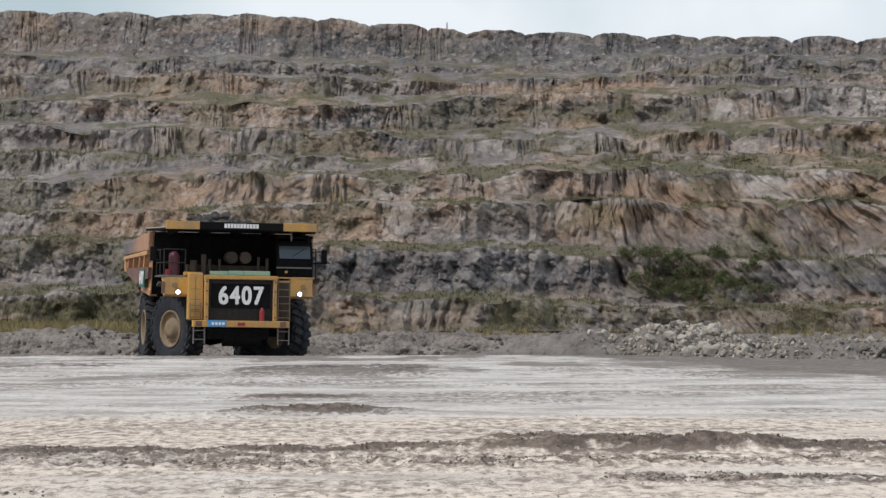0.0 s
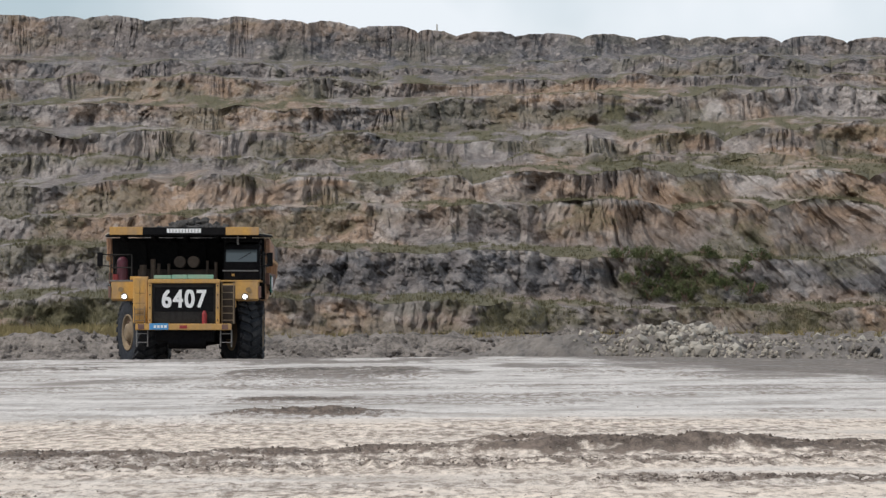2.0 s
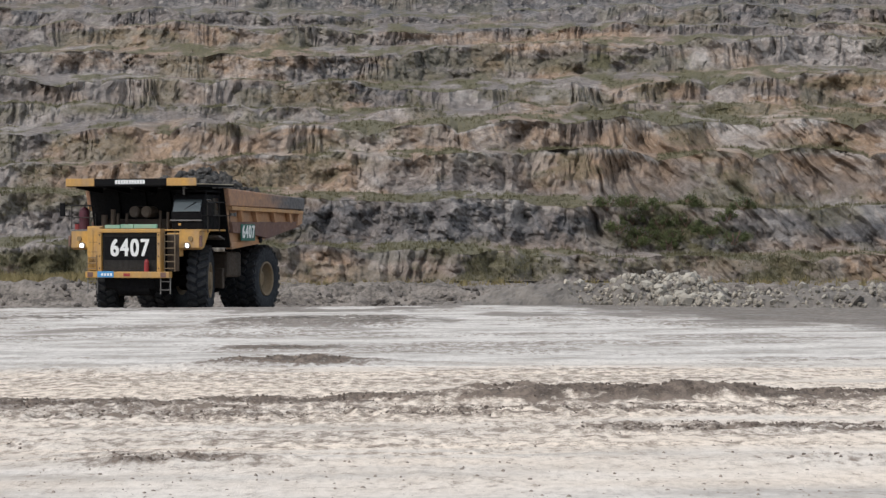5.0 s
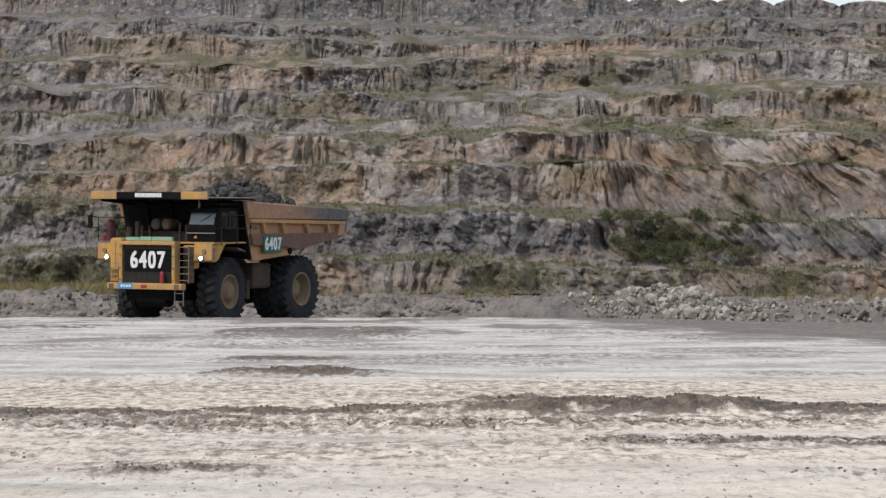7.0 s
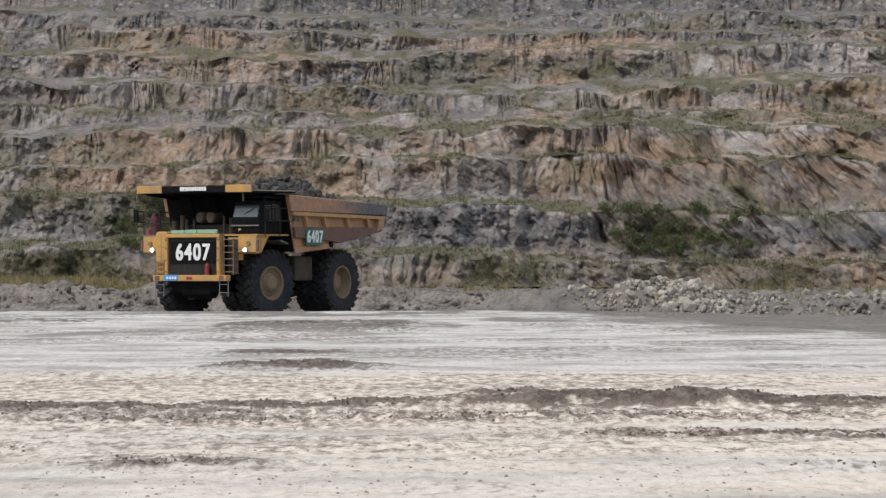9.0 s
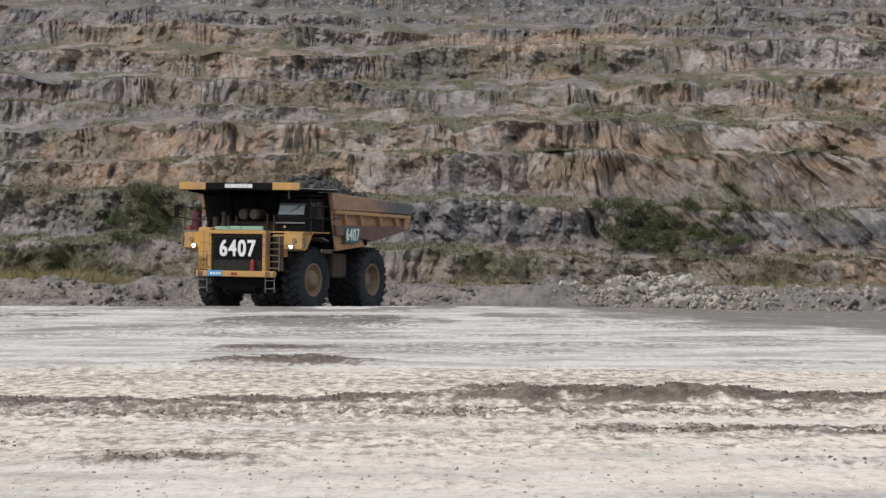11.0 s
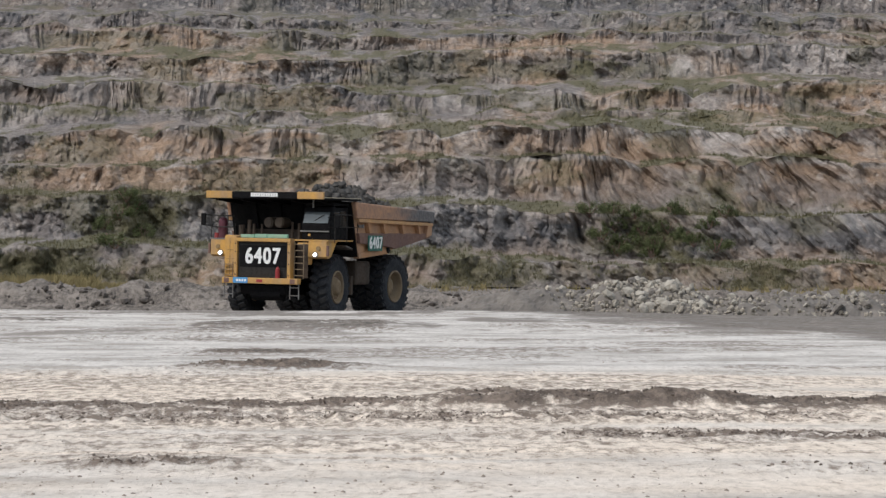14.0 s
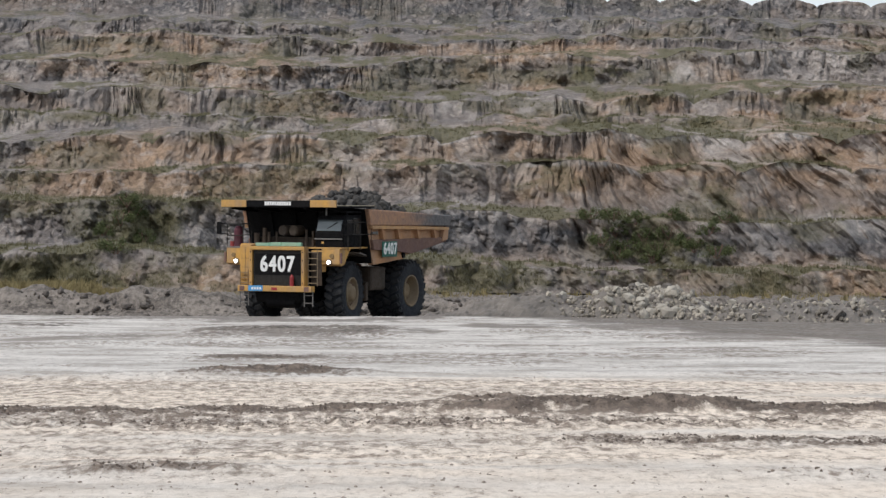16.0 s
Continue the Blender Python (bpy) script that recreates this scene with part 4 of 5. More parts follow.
def build_body(truck):
    bm = bmesh.new()
    prism(bm, [(-2.35, 3.32), (1.5, 2.72), (3.85, 2.5), (4.5, 4.55), (4.32, 4.6), (3.7, 2.68), (1.5, 2.9), (-2.35, 3.5)], "y", -2.62, 2.62)
    body = part("dump_body", bm, BODY_PAINT, truck, "rusty orange steel dump body with ribbed sides")
    for s in (-1, 1):
        side = [(-2.55, 4.36), (-2.35, 3.32), (1.5, 2.66), (3.86, 2.46), (4.5, 4.62)]
        bm = prism(bmesh.new(), side, "y", s * 2.62, s * 2.72)
        wall = part("side_wall", bm, BODY_PAINT, body)
        bm = prism(bmesh.new(), [(-2.72, 4.34), (-2.66, 3.9), (4.33, 3.98), (4.52, 4.62)], "y", s * 2.72, s * 2.9, 0.03)
        part("top_rail", bm, RAIL, wall)
        bm = prism(bmesh.new(), [(-2.5, 3.86), (-2.5, 3.74), (4.22, 3.83), (4.27, 3.97)], "y", s * 2.72, s * 2.93, 0.01)
        part("rib", bm, RIB, wall)
        for x in (3.35, 2.0, 0.3, -1.2):
            bm = prism(bmesh.new(), [(x - 0.1, 3.84), (x + 0.06, 3.84), (x - 0.1, 3.40), (x - 0.26, 3.40)], "y", s * 2.72, s * 2.9, 0.01)
            part("rib", bm, BODY_PAINT, wall)
        bm = prism(bmesh.new(), [(-2.5, 3.82), (-2.42, 3.36), (-1.95, 3.28), (-2.1, 3.82)], "y", s * 2.72, s * 2.91, 0.01)
        part("tail_post", bm, BODY_PAINT, wall)
        bm = prism(bmesh.new(), [(-2.42, 3.44), (-2.36, 3.27), (0.8, 2.80), (2.0, 2.92), (3.98, 3.0), (4.1, 3.40)], "y", s * 2.72, s * 2.86, 0.015)
        part("lower_rail", bm, BODY_DARK, wall, "scuffed purple-brown lower rail")
        bm = prism(bmesh.new(), [(1.3, 2.78), (1.3, 2.60), (3.86, 2.40), (3.93, 2.62), (2.9, 2.72)], "y", s * 2.5, s * 2.76, 0.015)
        part("sill", bm, BODY_PAINT, wall)
        bm = prism(bmesh.new(), [(-2.95, 4.30), (-2.75, 3.5), (-2.35, 3.30), (-2.5, 4.36)], "y", s * 2.3, s * 2.8, 0.02)
        part("tail_edge", bm, BODY_GREY, wall, "scraped grey tail edge")
        bm = box(bmesh.new(), 2.1, 3.34, s * 2.86, s * 2.9, 2.71, 3.32, 0.008)
        sign = part("number_sign", bm, GREEN, body, "dark green side number board")
        m = axes((-s, 0, 0), (0, 0, 1), (0, s, 0), (2.72, s * 2.908, 3.015))
        lettering("fleet_number", "6407", 0.64, 0.78, 0.02, m, WHITE, sign)
        bm = bmesh.new()
        box(bm, 3.55, 4.0, s * 2.72, s * 2.8, 3.62, 3.72, 0.01)
        box(bm, 3.62, 3.75, s * 2.8, s * 2.83, 3.6, 3.74, 0.01)
        part("bracket", bm, STEEL, wall)
        bm = bmesh.new()
        rod(bm, (1.35, s * 2.55, 2.74), (1.35, s * 2.82, 2.74), 0.11, 12)
        box(bm, 1.15, 1.5, s * 2.5, s * 2.62, 2.45, 2.8, 0.03)
        part("pivot", bm, BLACK, body)
    # front wall in black: the shade behind the cab is in its colour
    bm = bmesh.new()
    prism(bm, [(3.86, 2.48), (3.95, 2.46), (4.58, 4.62), (4.46, 4.62)], "y", -2.7, 2.7)
    for y in (-1.6, -0.5, 0.5, 1.6):
        prism(bm, [(3.98, 2.6), (4.1, 2.6), (4.66, 4.5), (4.56, 4.6)], "y", y - 0.12, y + 0.12)
    part("front_wall", bm, BLACK, body, "front wall of the dump body, blackened for the canopy's shade")
    # canopy over the cab, plate and ribs coloured black for the shade underneath
    bm = bmesh.new()
    prism(bm, [(6.58, -2.59), (6.58, 2.59), (4.5, 2.93), (4.2, 2.97), (4.2, -2.97), (4.5, -2.93)], "z", 4.66, 4.73)
    canopy = part("canopy", bm, BLACK, body, "canopy plate over the cab, blackened for the shade under it")
    bm = bmesh.new()
    for y in (-2.2, -1.1, 0, 1.1, 2.2):
        prism(bm, [(4.5, 4.45), (4.5, 4.66), (6.5, 4.66), (6.5, 4.6)], "y", y - 0.06, y + 0.06)
    part("canopy_rib", bm, BLACK, canopy)
    for s in (-1, 1):
        bm = prism(bmesh.new(), [(6.58, s * 2.59), (4.2, s * 2.97), (4.2, s * 2.9), (6.58, s * 2.52)], "z", 4.732, 4.765)
        part("canopy_edge", bm, CREAM, canopy)
        bm = box(bmesh.new(), 6.56, 6.66, s * 1.44, s * 2.59, 4.68, 4.96, 0.015)
        part("fascia", bm, YELLOW, canopy, "yellow fascia end")
    bm = box(bmesh.new(), 6.56, 6.655, -1.44, 1.44, 4.69, 4.945, 0.01)
    fascia = part("fascia", bm, BLACK, canopy, "black fascia band with white marking")
    bm = bmesh.new()
    for k in range(11):
        y = -0.6 + k * 0.109
        box(bm, 6.655, 6.662, y, y + 0.09, 4.75, 4.90)
    part("marking", bm, WHITE, fascia)
    bm = box(bmesh.new(), 6.0, 6.06, 1.8, 1.86, 4.36, 4.66)
    part("lamp_bracket", bm, STEEL, canopy)


truck, front_left, front_right, rear_wheels = build_truck()


# ---- the load ----
def lump_mesh(name, seed, size, material, flat=0.8):
    rnd = random.Random(seed)
    bm = bmesh.new()
    bmesh.ops.create_icosphere(bm, subdivisions=1, radius=size)
    for v in bm.verts:
        v.co *= rnd.uniform(0.72, 1.22)
        v.co.z *= flat
    bm.normal_update()
    me = bpy.data.meshes.new(name)
    bm.to_mesh(me)
    bm.free()
    me.materials.append(material)
    return me


def heap_z(x, y):
    """Top of the load over the truck's base."""
    r = math.hypot((x - 0.9) / 3.2, y / 2.4)
    return 4.22 + 1.02 * max(0.0, 1 - r ** 1.6) + 0.25 * (noise.noise((x * 0.9, y * 0.9, 3.0)))


def build_load():
    bm = bmesh.new()
    bmesh.ops.create_grid(bm, x_segments=44, y_segments=34, size=1)
    for v in bm.verts:
        x, y = 1.0 + v.co.x * 3.3, v.co.y * 2.58
        v.co = (x, y, heap_z(x, y) + 0.12 * noise.noise((x * 3, y * 3, 1)))
    me = bpy.data.meshes.new("overburden_load")
    bm.to_mesh(me)
    bm.free()
    me.materials.append(COAL)
    load = new("overburden_load", me)
    tagged(load, "heap of dark grey broken overburden in the dump body", "load")
    kinds = [lump_mesh("lump", 500 + k, s, COAL) for k, s in enumerate((0.08, 0.11, 0.14, 0.17, 0.22, 0.10))]
    rnd = random.Random(8)
    for k in range(300):
        x, y = rnd.uniform(-1.6, 4.0), rnd.uniform(-2.3, 2.3)
        ob = new("lump", rnd.choice(kinds))
        ob.parent = load
        ob.matrix_basis = pose(x, y, heap_z(x, y) + rnd.uniform(-0.02, 0.12), rnd.uniform(0, 360), rnd.uniform(0, 360), rnd.uniform(0, 360))
    return load


load = build_load()


# ---- plants, stones and loose earth ----
def leaf_material(name, a, b):
    m, nt, bsdf = shader(name)
    geo = nt.nodes.new("ShaderNodeNewGeometry")
    c = blend(nt, geo.outputs["Random Per Island"], a, b)
    c = blend(nt, spread(nt, noise_of(nt, 0.4, 3), 0.35, 0.65, 0, 0.5), c, tuple(0.6 * v for v in a))
    nt.links.new(c, bsdf.inputs["Base Color"])
    bsdf.inputs["Roughness"].default_value = 0.8
    bsdf.inputs["Specular IOR Level"].default_value = 0.2
    return m


GRASS = leaf_material("bench_grass_green", (0.085, 0.08, 0.042), (0.19, 0.165, 0.095))
STRAW = leaf_material("dry_straw_grass", (0.17, 0.14, 0.065), (0.32, 0.255, 0.125))
LEAF = leaf_material("dark_bush_leaf", (0.05, 0.065, 0.026), (0.14, 0.155, 0.065))
STONES = leaf_material("mixed_grey_stones", (0.13, 0.118, 0.10), (0.50, 0.44, 0.36))
MUD = leaf_material("dried_grey_mud", (0.085, 0.073, 0.064), (0.20, 0.175, 0.155))
CLOD = worn("dry_clay_clod", (0.30, 0.25, 0.21), (0.18, 0.145, 0.12), 0.95, amount=0.8, scale=0.8)


def soup(name, verts, tris, material, label, category):
    me = bpy.data.meshes.new(name)
    me.from_pydata(verts.tolist(), [], tris.tolist())
    me.materials.append(material)
    return tagged(new(name, me), label, category, kind="stuff")


def blades(points, heights, seed, per=6, lean=0.5, wide=0.05):
    """Narrow triangles that stand in tufts at the points."""
    rng = np.random.default_rng(seed)
    n = len(points) * per
    base = np.repeat(points, per, 0) + rng.normal(0, 0.16, (n, 3)) * (1, 1, 0.1)
    h = np.repeat(heights, per) * rng.uniform(0.6, 1.15, n)
    turn = rng.uniform(0, math.tau, n)
    w = h * wide + 0.03
    side = np.stack([np.cos(turn), np.sin(turn) * 0.4, 0 * turn], -1) * w[:, None]
    tip = base + np.stack([rng.normal(0, lean, n) * h * 0.5, rng.normal(0, lean, n) * h * 0.5, h], -1)
    v = np.stack([base - side, base + side, tip], 1).reshape(-1, 3)
    return v, np.arange(n * 3).reshape(-1, 3)


def at_slope(ang, el):
    """The hillside's point nearest to a direction in thousandths."""
    c = int(np.argmin(np.abs(SURFACE["a"] * 1000 - ang)))
    r = int(np.argmin(np.abs(SURFACE["e"][:, c] * 1000 - el)))
    return Vector((SURFACE["px"][r, c], SURFACE["py"][r, c], SURFACE["pz"][r, c]))


def build_grass():
    rng = np.random.default_rng(3)
    seen = (np.abs(SURFACE["ang"]) < 178)
    w = (np.clip(SURFACE["grass"] - 0.3, 0, 1) * seen * np.where(SURFACE["el"] < 60, 1.0, 0.25)).reshape(-1)
    pick = rng.choice(len(w), 9000, p=w / w.sum())
    pts = np.stack([SURFACE[k].reshape(-1)[pick] for k in ("px", "py", "pz")], -1)
    v, t = blades(pts, rng.uniform(0.15, 0.5, len(pts)), 5)
    soup("bench_grass", v, t, GRASS, "low olive grass growing on the rock benches", "grass")
    n = 2250
    x = np.concatenate([rng.choice(rng.uniform(-46, -24, 26), 1900) + rng.normal(0, 1.1, 1900), rng.uniform(-24, 44, n - 1900)])
    y = rng.uniform(226, 259, n)
    pts = np.stack([x, y, ground_height(x, y) - 0.05], -1)
    tall = np.where(x < -29, rng.uniform(0.5, 1.4, n), rng.uniform(0.2, 0.7, n))
    v, t = blades(pts, tall, 6, per=8, lean=0.8, wide=0.04)
    soup("dry_grass", v, t, STRAW, "tall yellowish dry grass at the foot of the slope", "grass")


def make_bush(spread_r, tall, seed):
    rng = np.random.default_rng(seed)
    bush = new("bush")
    bm = bmesh.new()
    for k in range(7):
        a = k * math.tau / 7 + rng.uniform(-0.3, 0.3)
        rod(bm, (0, 0, -0.3), (math.cos(a) * spread_r * 0.6, math.sin(a) * spread_r * 0.6, tall * rng.uniform(0.5, 0.85)), 0.04, 5)
    part("stem", bm, BODY_DARK, bush)
    clumps = []
    for k in range(16):
        a, r = rng.uniform(0, math.tau), spread_r * math.sqrt(rng.uniform(0, 1))
        clumps.append((r * math.cos(a), r * math.sin(a), tall * rng.uniform(0.15, 0.95) * (1 - 0.45 * (r / spread_r) ** 2), rng.uniform(0.25, 0.5) * spread_r * 0.7))
    n = 1500
    c = np.array(clumps)[rng.integers(0, len(clumps), n)]
    p = c[:, :3] + rng.normal(0, 1, (n, 3)) * c[:, 3:4] * 0.55
    p[:, 2] = np.abs(p[:, 2])
    u = rng.normal(0, 1, (n, 3))
    u /= np.linalg.norm(u, axis=1)[:, None]
    q = np.cross(u, rng.normal(0, 1, (n, 3)))
    q /= np.linalg.norm(q, axis=1)[:, None]
    size = rng.uniform(0.05, 0.12, n)[:, None]
    v = np.stack([p - u * size, p + q * size * 0.5, p + u * size, p - q * size * 0.5], 1).reshape(-1, 3)
    me = bpy.data.meshes.new("crown")
    me.from_pydata(v.tolist(), [], np.arange(n * 4).reshape(-1, 4).tolist())
    me.materials.append(LEAF)
    crown = new("crown", me)
    crown.parent = bush
    return bush


def build_bushes():
    right = [(64, 5), (69, 9), (74, 3), (79, 7), (84, 2), (76, 13), (88, 8), (93, 5), (70, 0), (82, -1), (97, 3), (102, 9), (68, 14), (108, 13), (60, 14), (90, 14), (105, 1)]
    left = [(-112, 8), (-106, 12), (-101, 15), (-108, 2), (-98, 6), (-104, 19)]
    rnd = random.Random(4)
    first = [make_bush(1.6, 1.7, 40), make_bush(1.3, 1.2, 41)]
    for b in first:
        tagged(b, "dark green leafy bush growing on a rock bench", "bush", "bushes on the benches")
    for k, (ang, el) in enumerate(right + left):
        m = Matrix.Translation(at_slope(ang, el)) @ Matrix.Rotation(rnd.uniform(0, 6.28), 4, "Z")
        if k < 2:
            first[k].matrix_basis = m
        else:
            copy_thing(first[k % 2], m)


def mound_z(x, y):
    """Height of the rubble heap over the haul road."""
    a = math.exp(-((x - 9.9) / 3.0) ** 4) * 1.7
    b = 1.0 * math.exp(-((x - 16.5) / 5.2) ** 4)
    c = 1.3 * math.exp(-((x - 5.2) / 3.6) ** 2)
    across = max(0.0, 1 - ((y - 124.0) / 4.2) ** 2)
    return max(a, b, c) * across * (0.88 + 0.4 * noise.noise((x * 0.55, y * 0.5, 2))) - 0.12


def build_rubble():
    bm = bmesh.new()
    bmesh.ops.create_grid(bm, x_segments=180, y_segments=40, size=1)
    for v in bm.verts:
        x, y = 10.0 + v.co.x * 12.5, 124 + v.co.y * 4.4
        base = float(ground_height(np.array(x), np.array(y)))
        v.co = (x, y, base + mound_z(x, y) + 0.20 * noise.noise((x * 1.6, y * 1.2, 7)) - 0.16 * abs(noise.noise((x * 2.2 + y * 0.5, y * 0.5, 3))) + 0.09 * noise.noise((x * 4, y * 4, 9)))
    me = bpy.data.meshes.new("earth_mound")
    bm.to_mesh(me)
    bm.free()
    me.materials.append(ROCK_GREY)
    heap = new("earth_mound", me)
    tagged(heap, "heap of grey clay and pale broken rock beside the haul road", "rubble heap")
    kinds = [lump_mesh("boulder", 700 + k, 1.0, ROCK_PALE, 0.8) for k in range(5)] + [lump_mesh("boulder", 720 + k, 1.0, ROCK_GREY, 0.75) for k in range(3)]
    rnd = random.Random(12)
    for k in range(295):
        x = rnd.gauss(10.0, 1.6) if k < 190 else rnd.uniform(8, 21)
        y = rnd.uniform(120.4, 125.2)
        size = min(0.06 + rnd.expovariate(13), 0.38)
        z = float(ground_height(np.array(x), np.array(y))) + mound_z(x, y)
        ob = new("boulder", rnd.choice(kinds[:6] if x < 13 else kinds))
        ob.parent = heap
        ob.matrix_basis = pose(x, y, z + size * 0.25, rnd.uniform(0, 360), rnd.uniform(0, 60), rnd.uniform(0, 360)) @ Matrix.Diagonal((size, size * rnd.uniform(0.7, 1.1), size * rnd.uniform(0.6, 0.9), 1))
    count = 1700
    rng = np.random.default_rng(5)
    xs, ys = np.where(rng.random(count) < 0.5, rng.normal(10.0, 1.9, count), rng.uniform(6, 21, count)), rng.uniform(120.0, 125.4, count)
    zs = np.array([float(ground_height(np.array(p), np.array(q))) + mound_z(p, q) for p, q in zip(xs, ys)])
    ico = bmesh.new()
    bmesh.ops.create_icosphere(ico, subdivisions=1, radius=1)
    shape = np.array([v.co for v in ico.verts])
    faces = np.array([[v.index for v in f.verts] for f in ico.faces])
    ico.free()
    size = 0.04 + 0.1 * rng.power(0.5, count)
    v = shape[None] * rng.uniform(0.65, 1.3, (count, len(shape), 1)) * size[:, None, None] + np.stack([xs, ys, zs], -1)[:, None, :]
    t = faces[None] + (np.arange(count) * len(shape))[:, None, None]
    soup("loose_stones", v.reshape(-1, 3), t.reshape(-1, 3), STONES, "small broken stones strewn over the spoil heap", "stones")
    x, y = 18.0, 121.2
    z = float(ground_height(np.array(x), np.array(y))) + mound_z(x, y)
    stone = new("dark_boulder", lump_mesh("dark_boulder", 801, 0.34, COAL, 0.5))
    stone.matrix_basis = pose(x, y, z + 0.12, 8, 5, 20)
    tagged(stone, "single black boulder lying on the rubble", "boulder")


def build_bank_lumps():
    """Lumps of dried mud in the bank behind the haul road."""
    count = 1100
    rng = np.random.default_rng(15)
    x, y = rng.uniform(-24, 22, count), 125 + 8 * rng.beta(1.6, 2.6, count)
    z = ground_height(x, y)
    ico = bmesh.new()
    bmesh.ops.create_icosphere(ico, subdivisions=1, radius=1)
    shape = np.array([v.co for v in ico.verts])
    faces = np.array([[v.index for v in f.verts] for f in ico.faces])
    ico.free()
    size = 0.04 + 0.15 * rng.power(0.35, count)
    v = shape[None] * rng.uniform(0.65, 1.3, (count, len(shape), 1)) * size[:, None, None] * rng.uniform(0.7, 1.3, (count, 1, 3)) + np.stack([x, y, z], -1)[:, None, :]
    t = faces[None] + (np.arange(count) * len(shape))[:, None, None]
    soup("mud_lumps", v.reshape(-1, 3), t.reshape(-1, 3), MUD, "grey lumps of dried mud in the roadside bank", "mud lumps")


def build_clods():
    """Loose clods along the churned strips and over the pad."""
    rng = np.random.default_rng(9)
    me = GROUND_SHEET["pts"]
    w = GROUND_SHEET["churn"].reshape(-1)
    heavy = 0.06 + smooth_step((GROUND_SHEET["damp"].reshape(-1) - 0.65) / 0.5)
    ico = bmesh.new()
    bmesh.ops.create_icosphere(ico, subdivisions=1, radius=1)
    shape = np.array([v.co for v in ico.verts])
    faces = np.array([[v.index for v in f.verts] for f in ico.faces])
    ico.free()
    for name, count, weight, lo, hi, mat, label in (
            ("damp_clods", 9000, np.maximum(w - 0.25, 0) ** 1.5 * heavy, 0.006, 0.024, EARTH, "loose dark earth clods along the churned tracks"),
            ("dry_clods", 2200, 0.05 + 0 * w, 0.006, 0.022, CLOD, "small dry clay clods scattered over the pad")):
        weight = weight * GROUND_SHEET["near"].reshape(-1)
        pick = rng.choice(len(w), count, p=weight / weight.sum())
        at = me.reshape(-1, 3)[pick] + rng.normal(0, 0.05, (count, 3)) * (1, 1, 0)
        at[:, 2] -= 0.006
        size = lo + (hi - lo) * rng.power(0.3, count)
        v = shape[None] * rng.uniform(0.7, 1.25, (count, len(shape), 1)) * size[:, None, None] * rng.uniform(0.7, 1.2, (count, 1, 3)) + at[:, None, :]
        t = faces[None] + (np.arange(count) * len(shape))[:, None, None]
        soup(name, v.reshape(-1, 3), t.reshape(-1, 3), mat, label, "clods")


EARTH = worn("damp_brown_earth", (0.11, 0.085, 0.07), (0.22, 0.18, 0.15), 0.95, amount=0.8, scale=1.2)
build_grass()
build_bushes()
build_rubble()
build_clods()
build_bank_lumps()


def build_marker():
    bm = bmesh.new()
    prism(bm, [(-0.16, 0), (0.16, 0), (0.1, 1.5), (-0.1, 1.5)], "y", -0.12, 0.12, 0.03)
    me = bpy.data.meshes.new("marker_post")
    bm.to_mesh(me)
    bm.free()
    me.materials.append(ROCK_PALE)
    post = new("marker_post", me)
    post.matrix_basis = Matrix.Translation(at_slope(-4.8, 200) - Vector((0, 0, 0.25)))
    tagged(post, "pale weathered marker post standing on the ridge", "post")


build_marker()


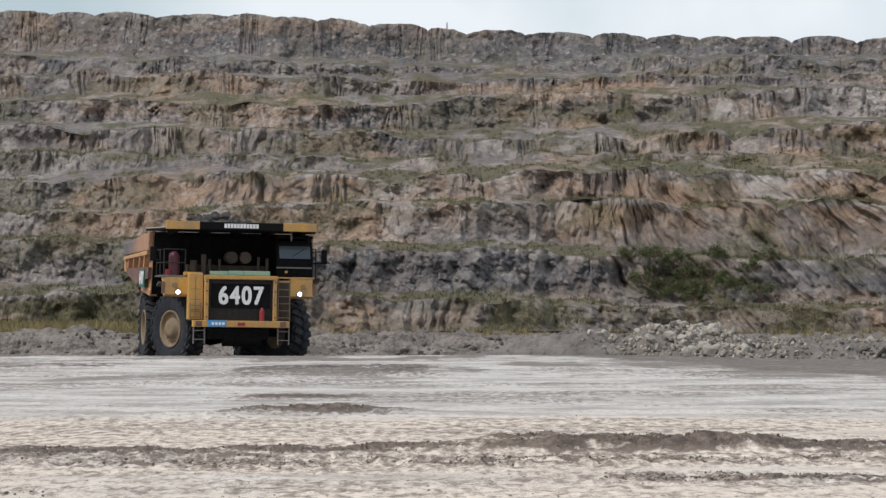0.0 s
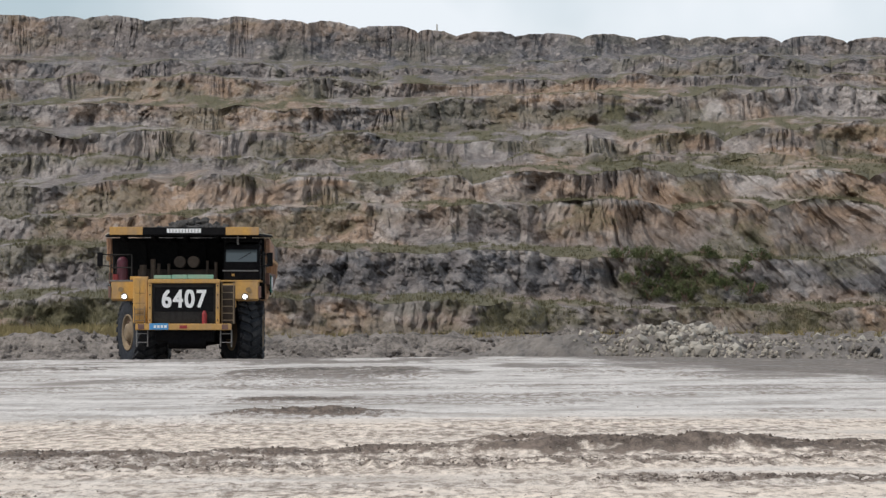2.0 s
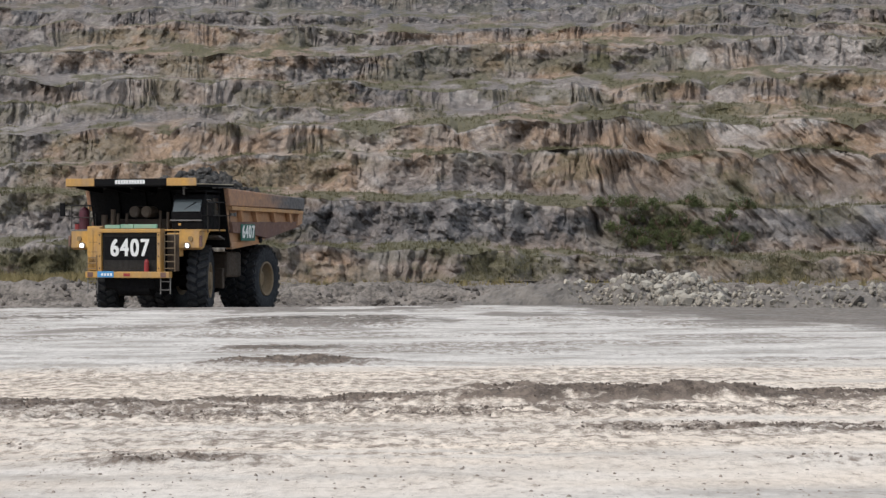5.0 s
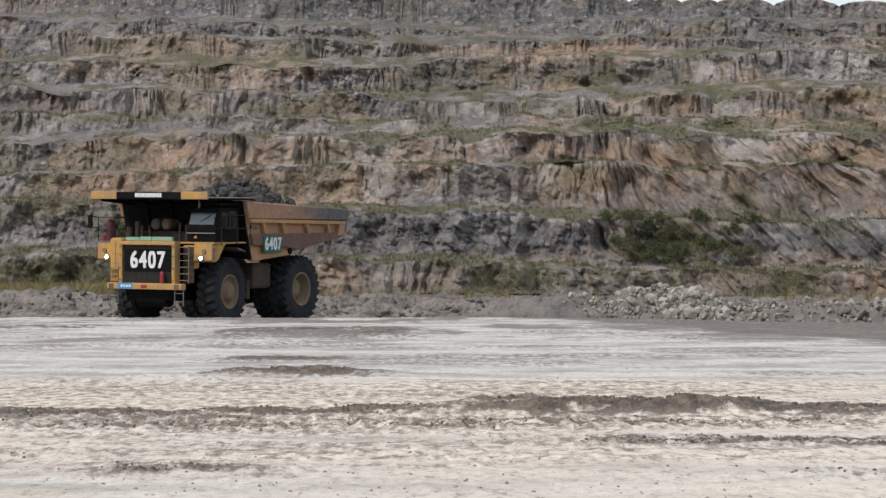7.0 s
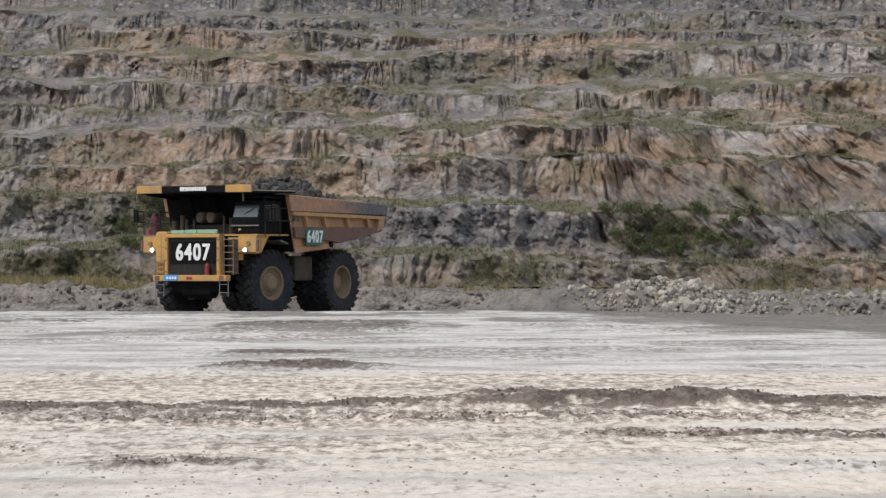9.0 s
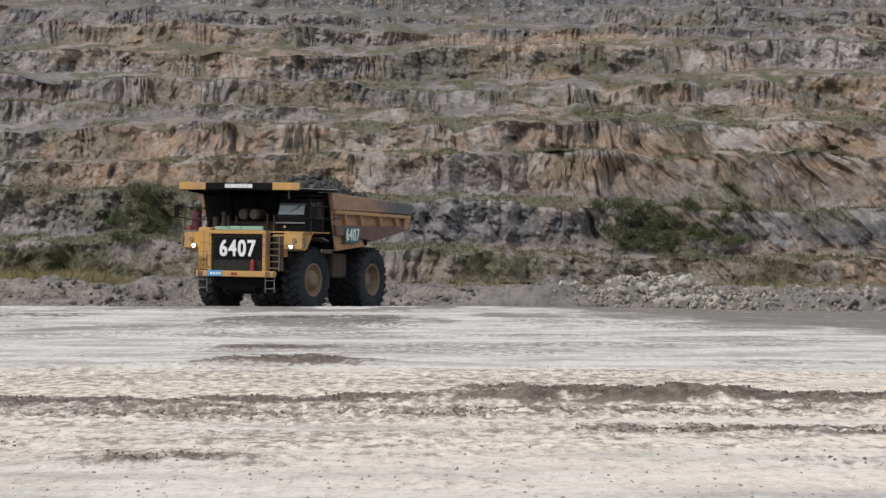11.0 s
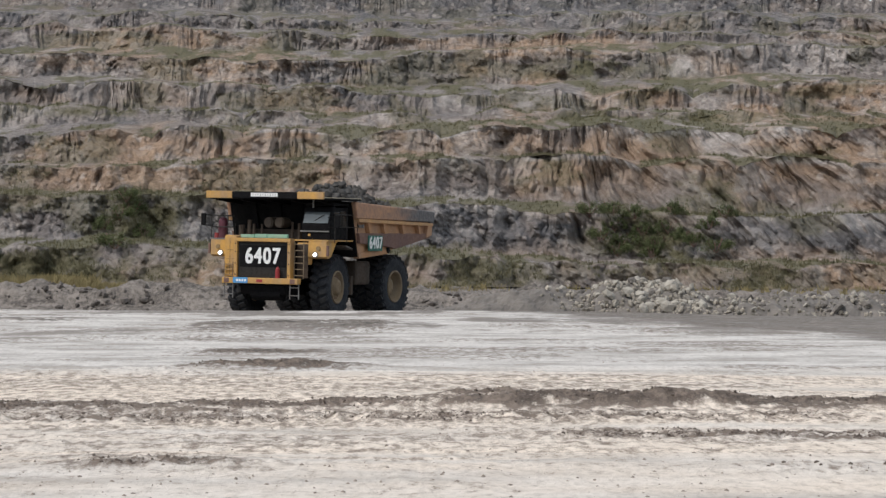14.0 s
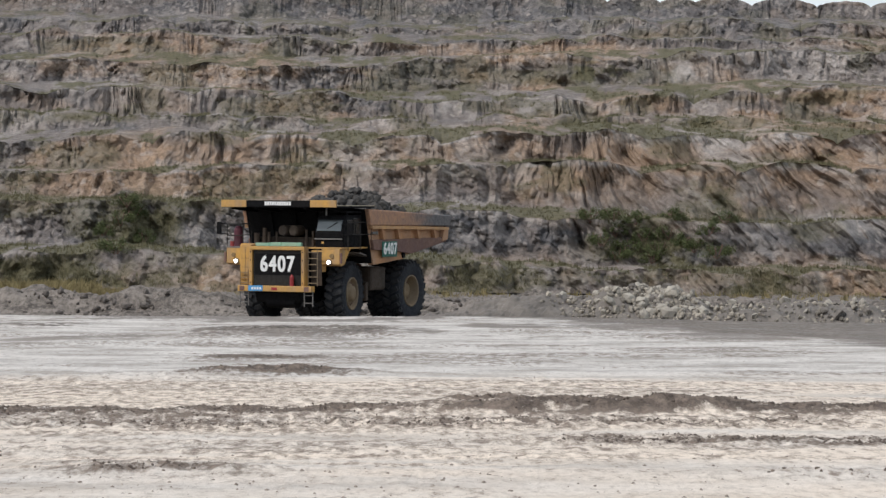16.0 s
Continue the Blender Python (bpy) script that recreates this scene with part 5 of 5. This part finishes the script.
# ---- what moves ----
TRUCK = [  # seconds, x, y, z, roll, pitch, heading
    (0, -9.135, 102.690, -0.563, -1.08, -0.01, -76.40),
    (0.5, -9.180, 102.815, -0.559, -1.22, -0.38, -79.90),
    (1, -9.272, 103.211, -0.563, -1.19, -0.46, -82.69),
    (1.5, -9.457, 103.933, -0.548, -0.92, -0.14, -85.06),
    (2, -9.542, 104.787, -0.579, -0.52, -0.23, -88.53),
    (2.5, -9.540, 105.524, -0.590, -0.28, -0.31, -91.90),
    (3, -9.480, 106.111, -0.587, -0.41, -0.44, -95.08),
    (3.5, -9.357, 106.730, -0.582, -0.63, -0.48, -98.90),
    (4, -9.203, 107.347, -0.564, -0.49, -0.25, -103.00),
    (4.5, -9.025, 107.755, -0.555, -0.46, -0.11, -106.67),
    (5, -8.823, 107.953, -0.557, -0.42, 0.03, -109.91),
    (5.5, -8.581, 108.089, -0.562, -0.38, 0.16, -112.78),
    (6, -8.287, 108.306, -0.564, -0.35, 0.30, -115.38),
    (6.5, -7.925, 108.752, -0.555, -0.31, 0.44, -117.78),
    (7, -7.575, 109.470, -0.537, -0.81, 0.85, -119.20),
    (7.5, -7.099, 109.989, -0.595, -0.50, 0.55, -121.05),
    (8, -6.743, 110.501, -0.609, -0.32, 0.21, -121.46),
    (8.5, -6.346, 111.091, -0.567, 0.27, 0.21, -121.75),
    (9, -6.038, 111.594, -0.593, 0.11, 0.00, -119.49),
    (9.5, -5.711, 112.070, -0.614, -0.11, -0.08, -117.68),
    (10, -5.364, 112.520, -0.631, -0.33, -0.16, -116.34),
    (10.5, -5.017, 112.958, -0.647, -0.55, -0.24, -115.37),
    (11, -4.688, 113.397, -0.667, -0.77, -0.32, -114.68),
    (11.5, -4.396, 113.853, -0.696, -0.99, -0.41, -114.19),
    (12, -4.141, 114.324, -0.735, -0.60, -0.19, -113.89),
    (12.5, -3.915, 114.680, -0.742, -0.53, -0.13, -114.01),
    (13, -3.697, 115.009, -0.755, -0.92, -0.37, -114.28),
    (13.5, -3.440, 115.394, -0.756, -1.19, -0.12, -114.83),
    (14, -3.252, 115.687, -0.763, -1.08, -0.05, -115.58),
    (14.5, -3.060, 115.973, -0.749, -0.51, 0.43, -116.08),
    (15, -2.896, 116.240, -0.751, -0.40, 0.66, -116.46),
    (15.5, -2.735, 116.501, -0.735, -0.46, 0.82, -116.61),
    (16, -2.567, 116.748, -0.729, -0.62, 1.06, -117.12),
]
WHEEL = [  # seconds, spin, steering
    (0, 0.0, 25.0),
    (0.5, -6.9, 24.0),
    (1, -25.9, 23.0),
    (1.5, -58.7, 22.0),
    (2, -96.8, 22.5),
    (2.5, -129.5, 23.0),
    (3, -155.7, 23.5),
    (3.5, -183.7, 24.0),
    (4, -211.9, 23.0),
    (4.5, -231.4, 20.3),
    (5, -242.6, 17.7),
    (5.5, -252.1, 15.0),
    (6, -266.3, 11.5),
    (6.5, -291.2, 8.0),
    (7, -326.5, 4.0),
    (7.5, -357.1, 0.5),
    (8, -384.7, -3.0),
    (8.5, -416.3, -6.2),
    (9, -442.5, -9.5),
    (9.5, -468.0, -9.2),
    (10, -492.8, -9.0),
    (10.5, -517.0, -6.0),
    (11, -540.9, -3.0),
    (11.5, -564.6, 0.0),
    (12, -588.4, 1.0),
    (12.5, -606.9, 2.0),
    (13, -624.2, 3.3),
    (13.5, -644.5, 4.7),
    (14, -659.8, 6.0),
    (14.5, -675.0, 6.4),
    (15, -688.8, 6.8),
    (15.5, -702.4, 7.3),
    (16, -715.6, 7.7),
]


def motions():
    rows = [(t, pose(x, y, z, r, p, h)) for t, x, y, z, r, p, h in TRUCK]
    walk(truck, rows)
    walk(load, rows)
    for wheel, steered in [(front_left, 1), (front_right, 1)] + [(w, 0) for w in rear_wheels]:
        x, y, z = wheel.location
        walk(wheel, [(t, pose(x, y, z, 0, spin, steer * steered)) for t, spin, steer in WHEEL])


motions()
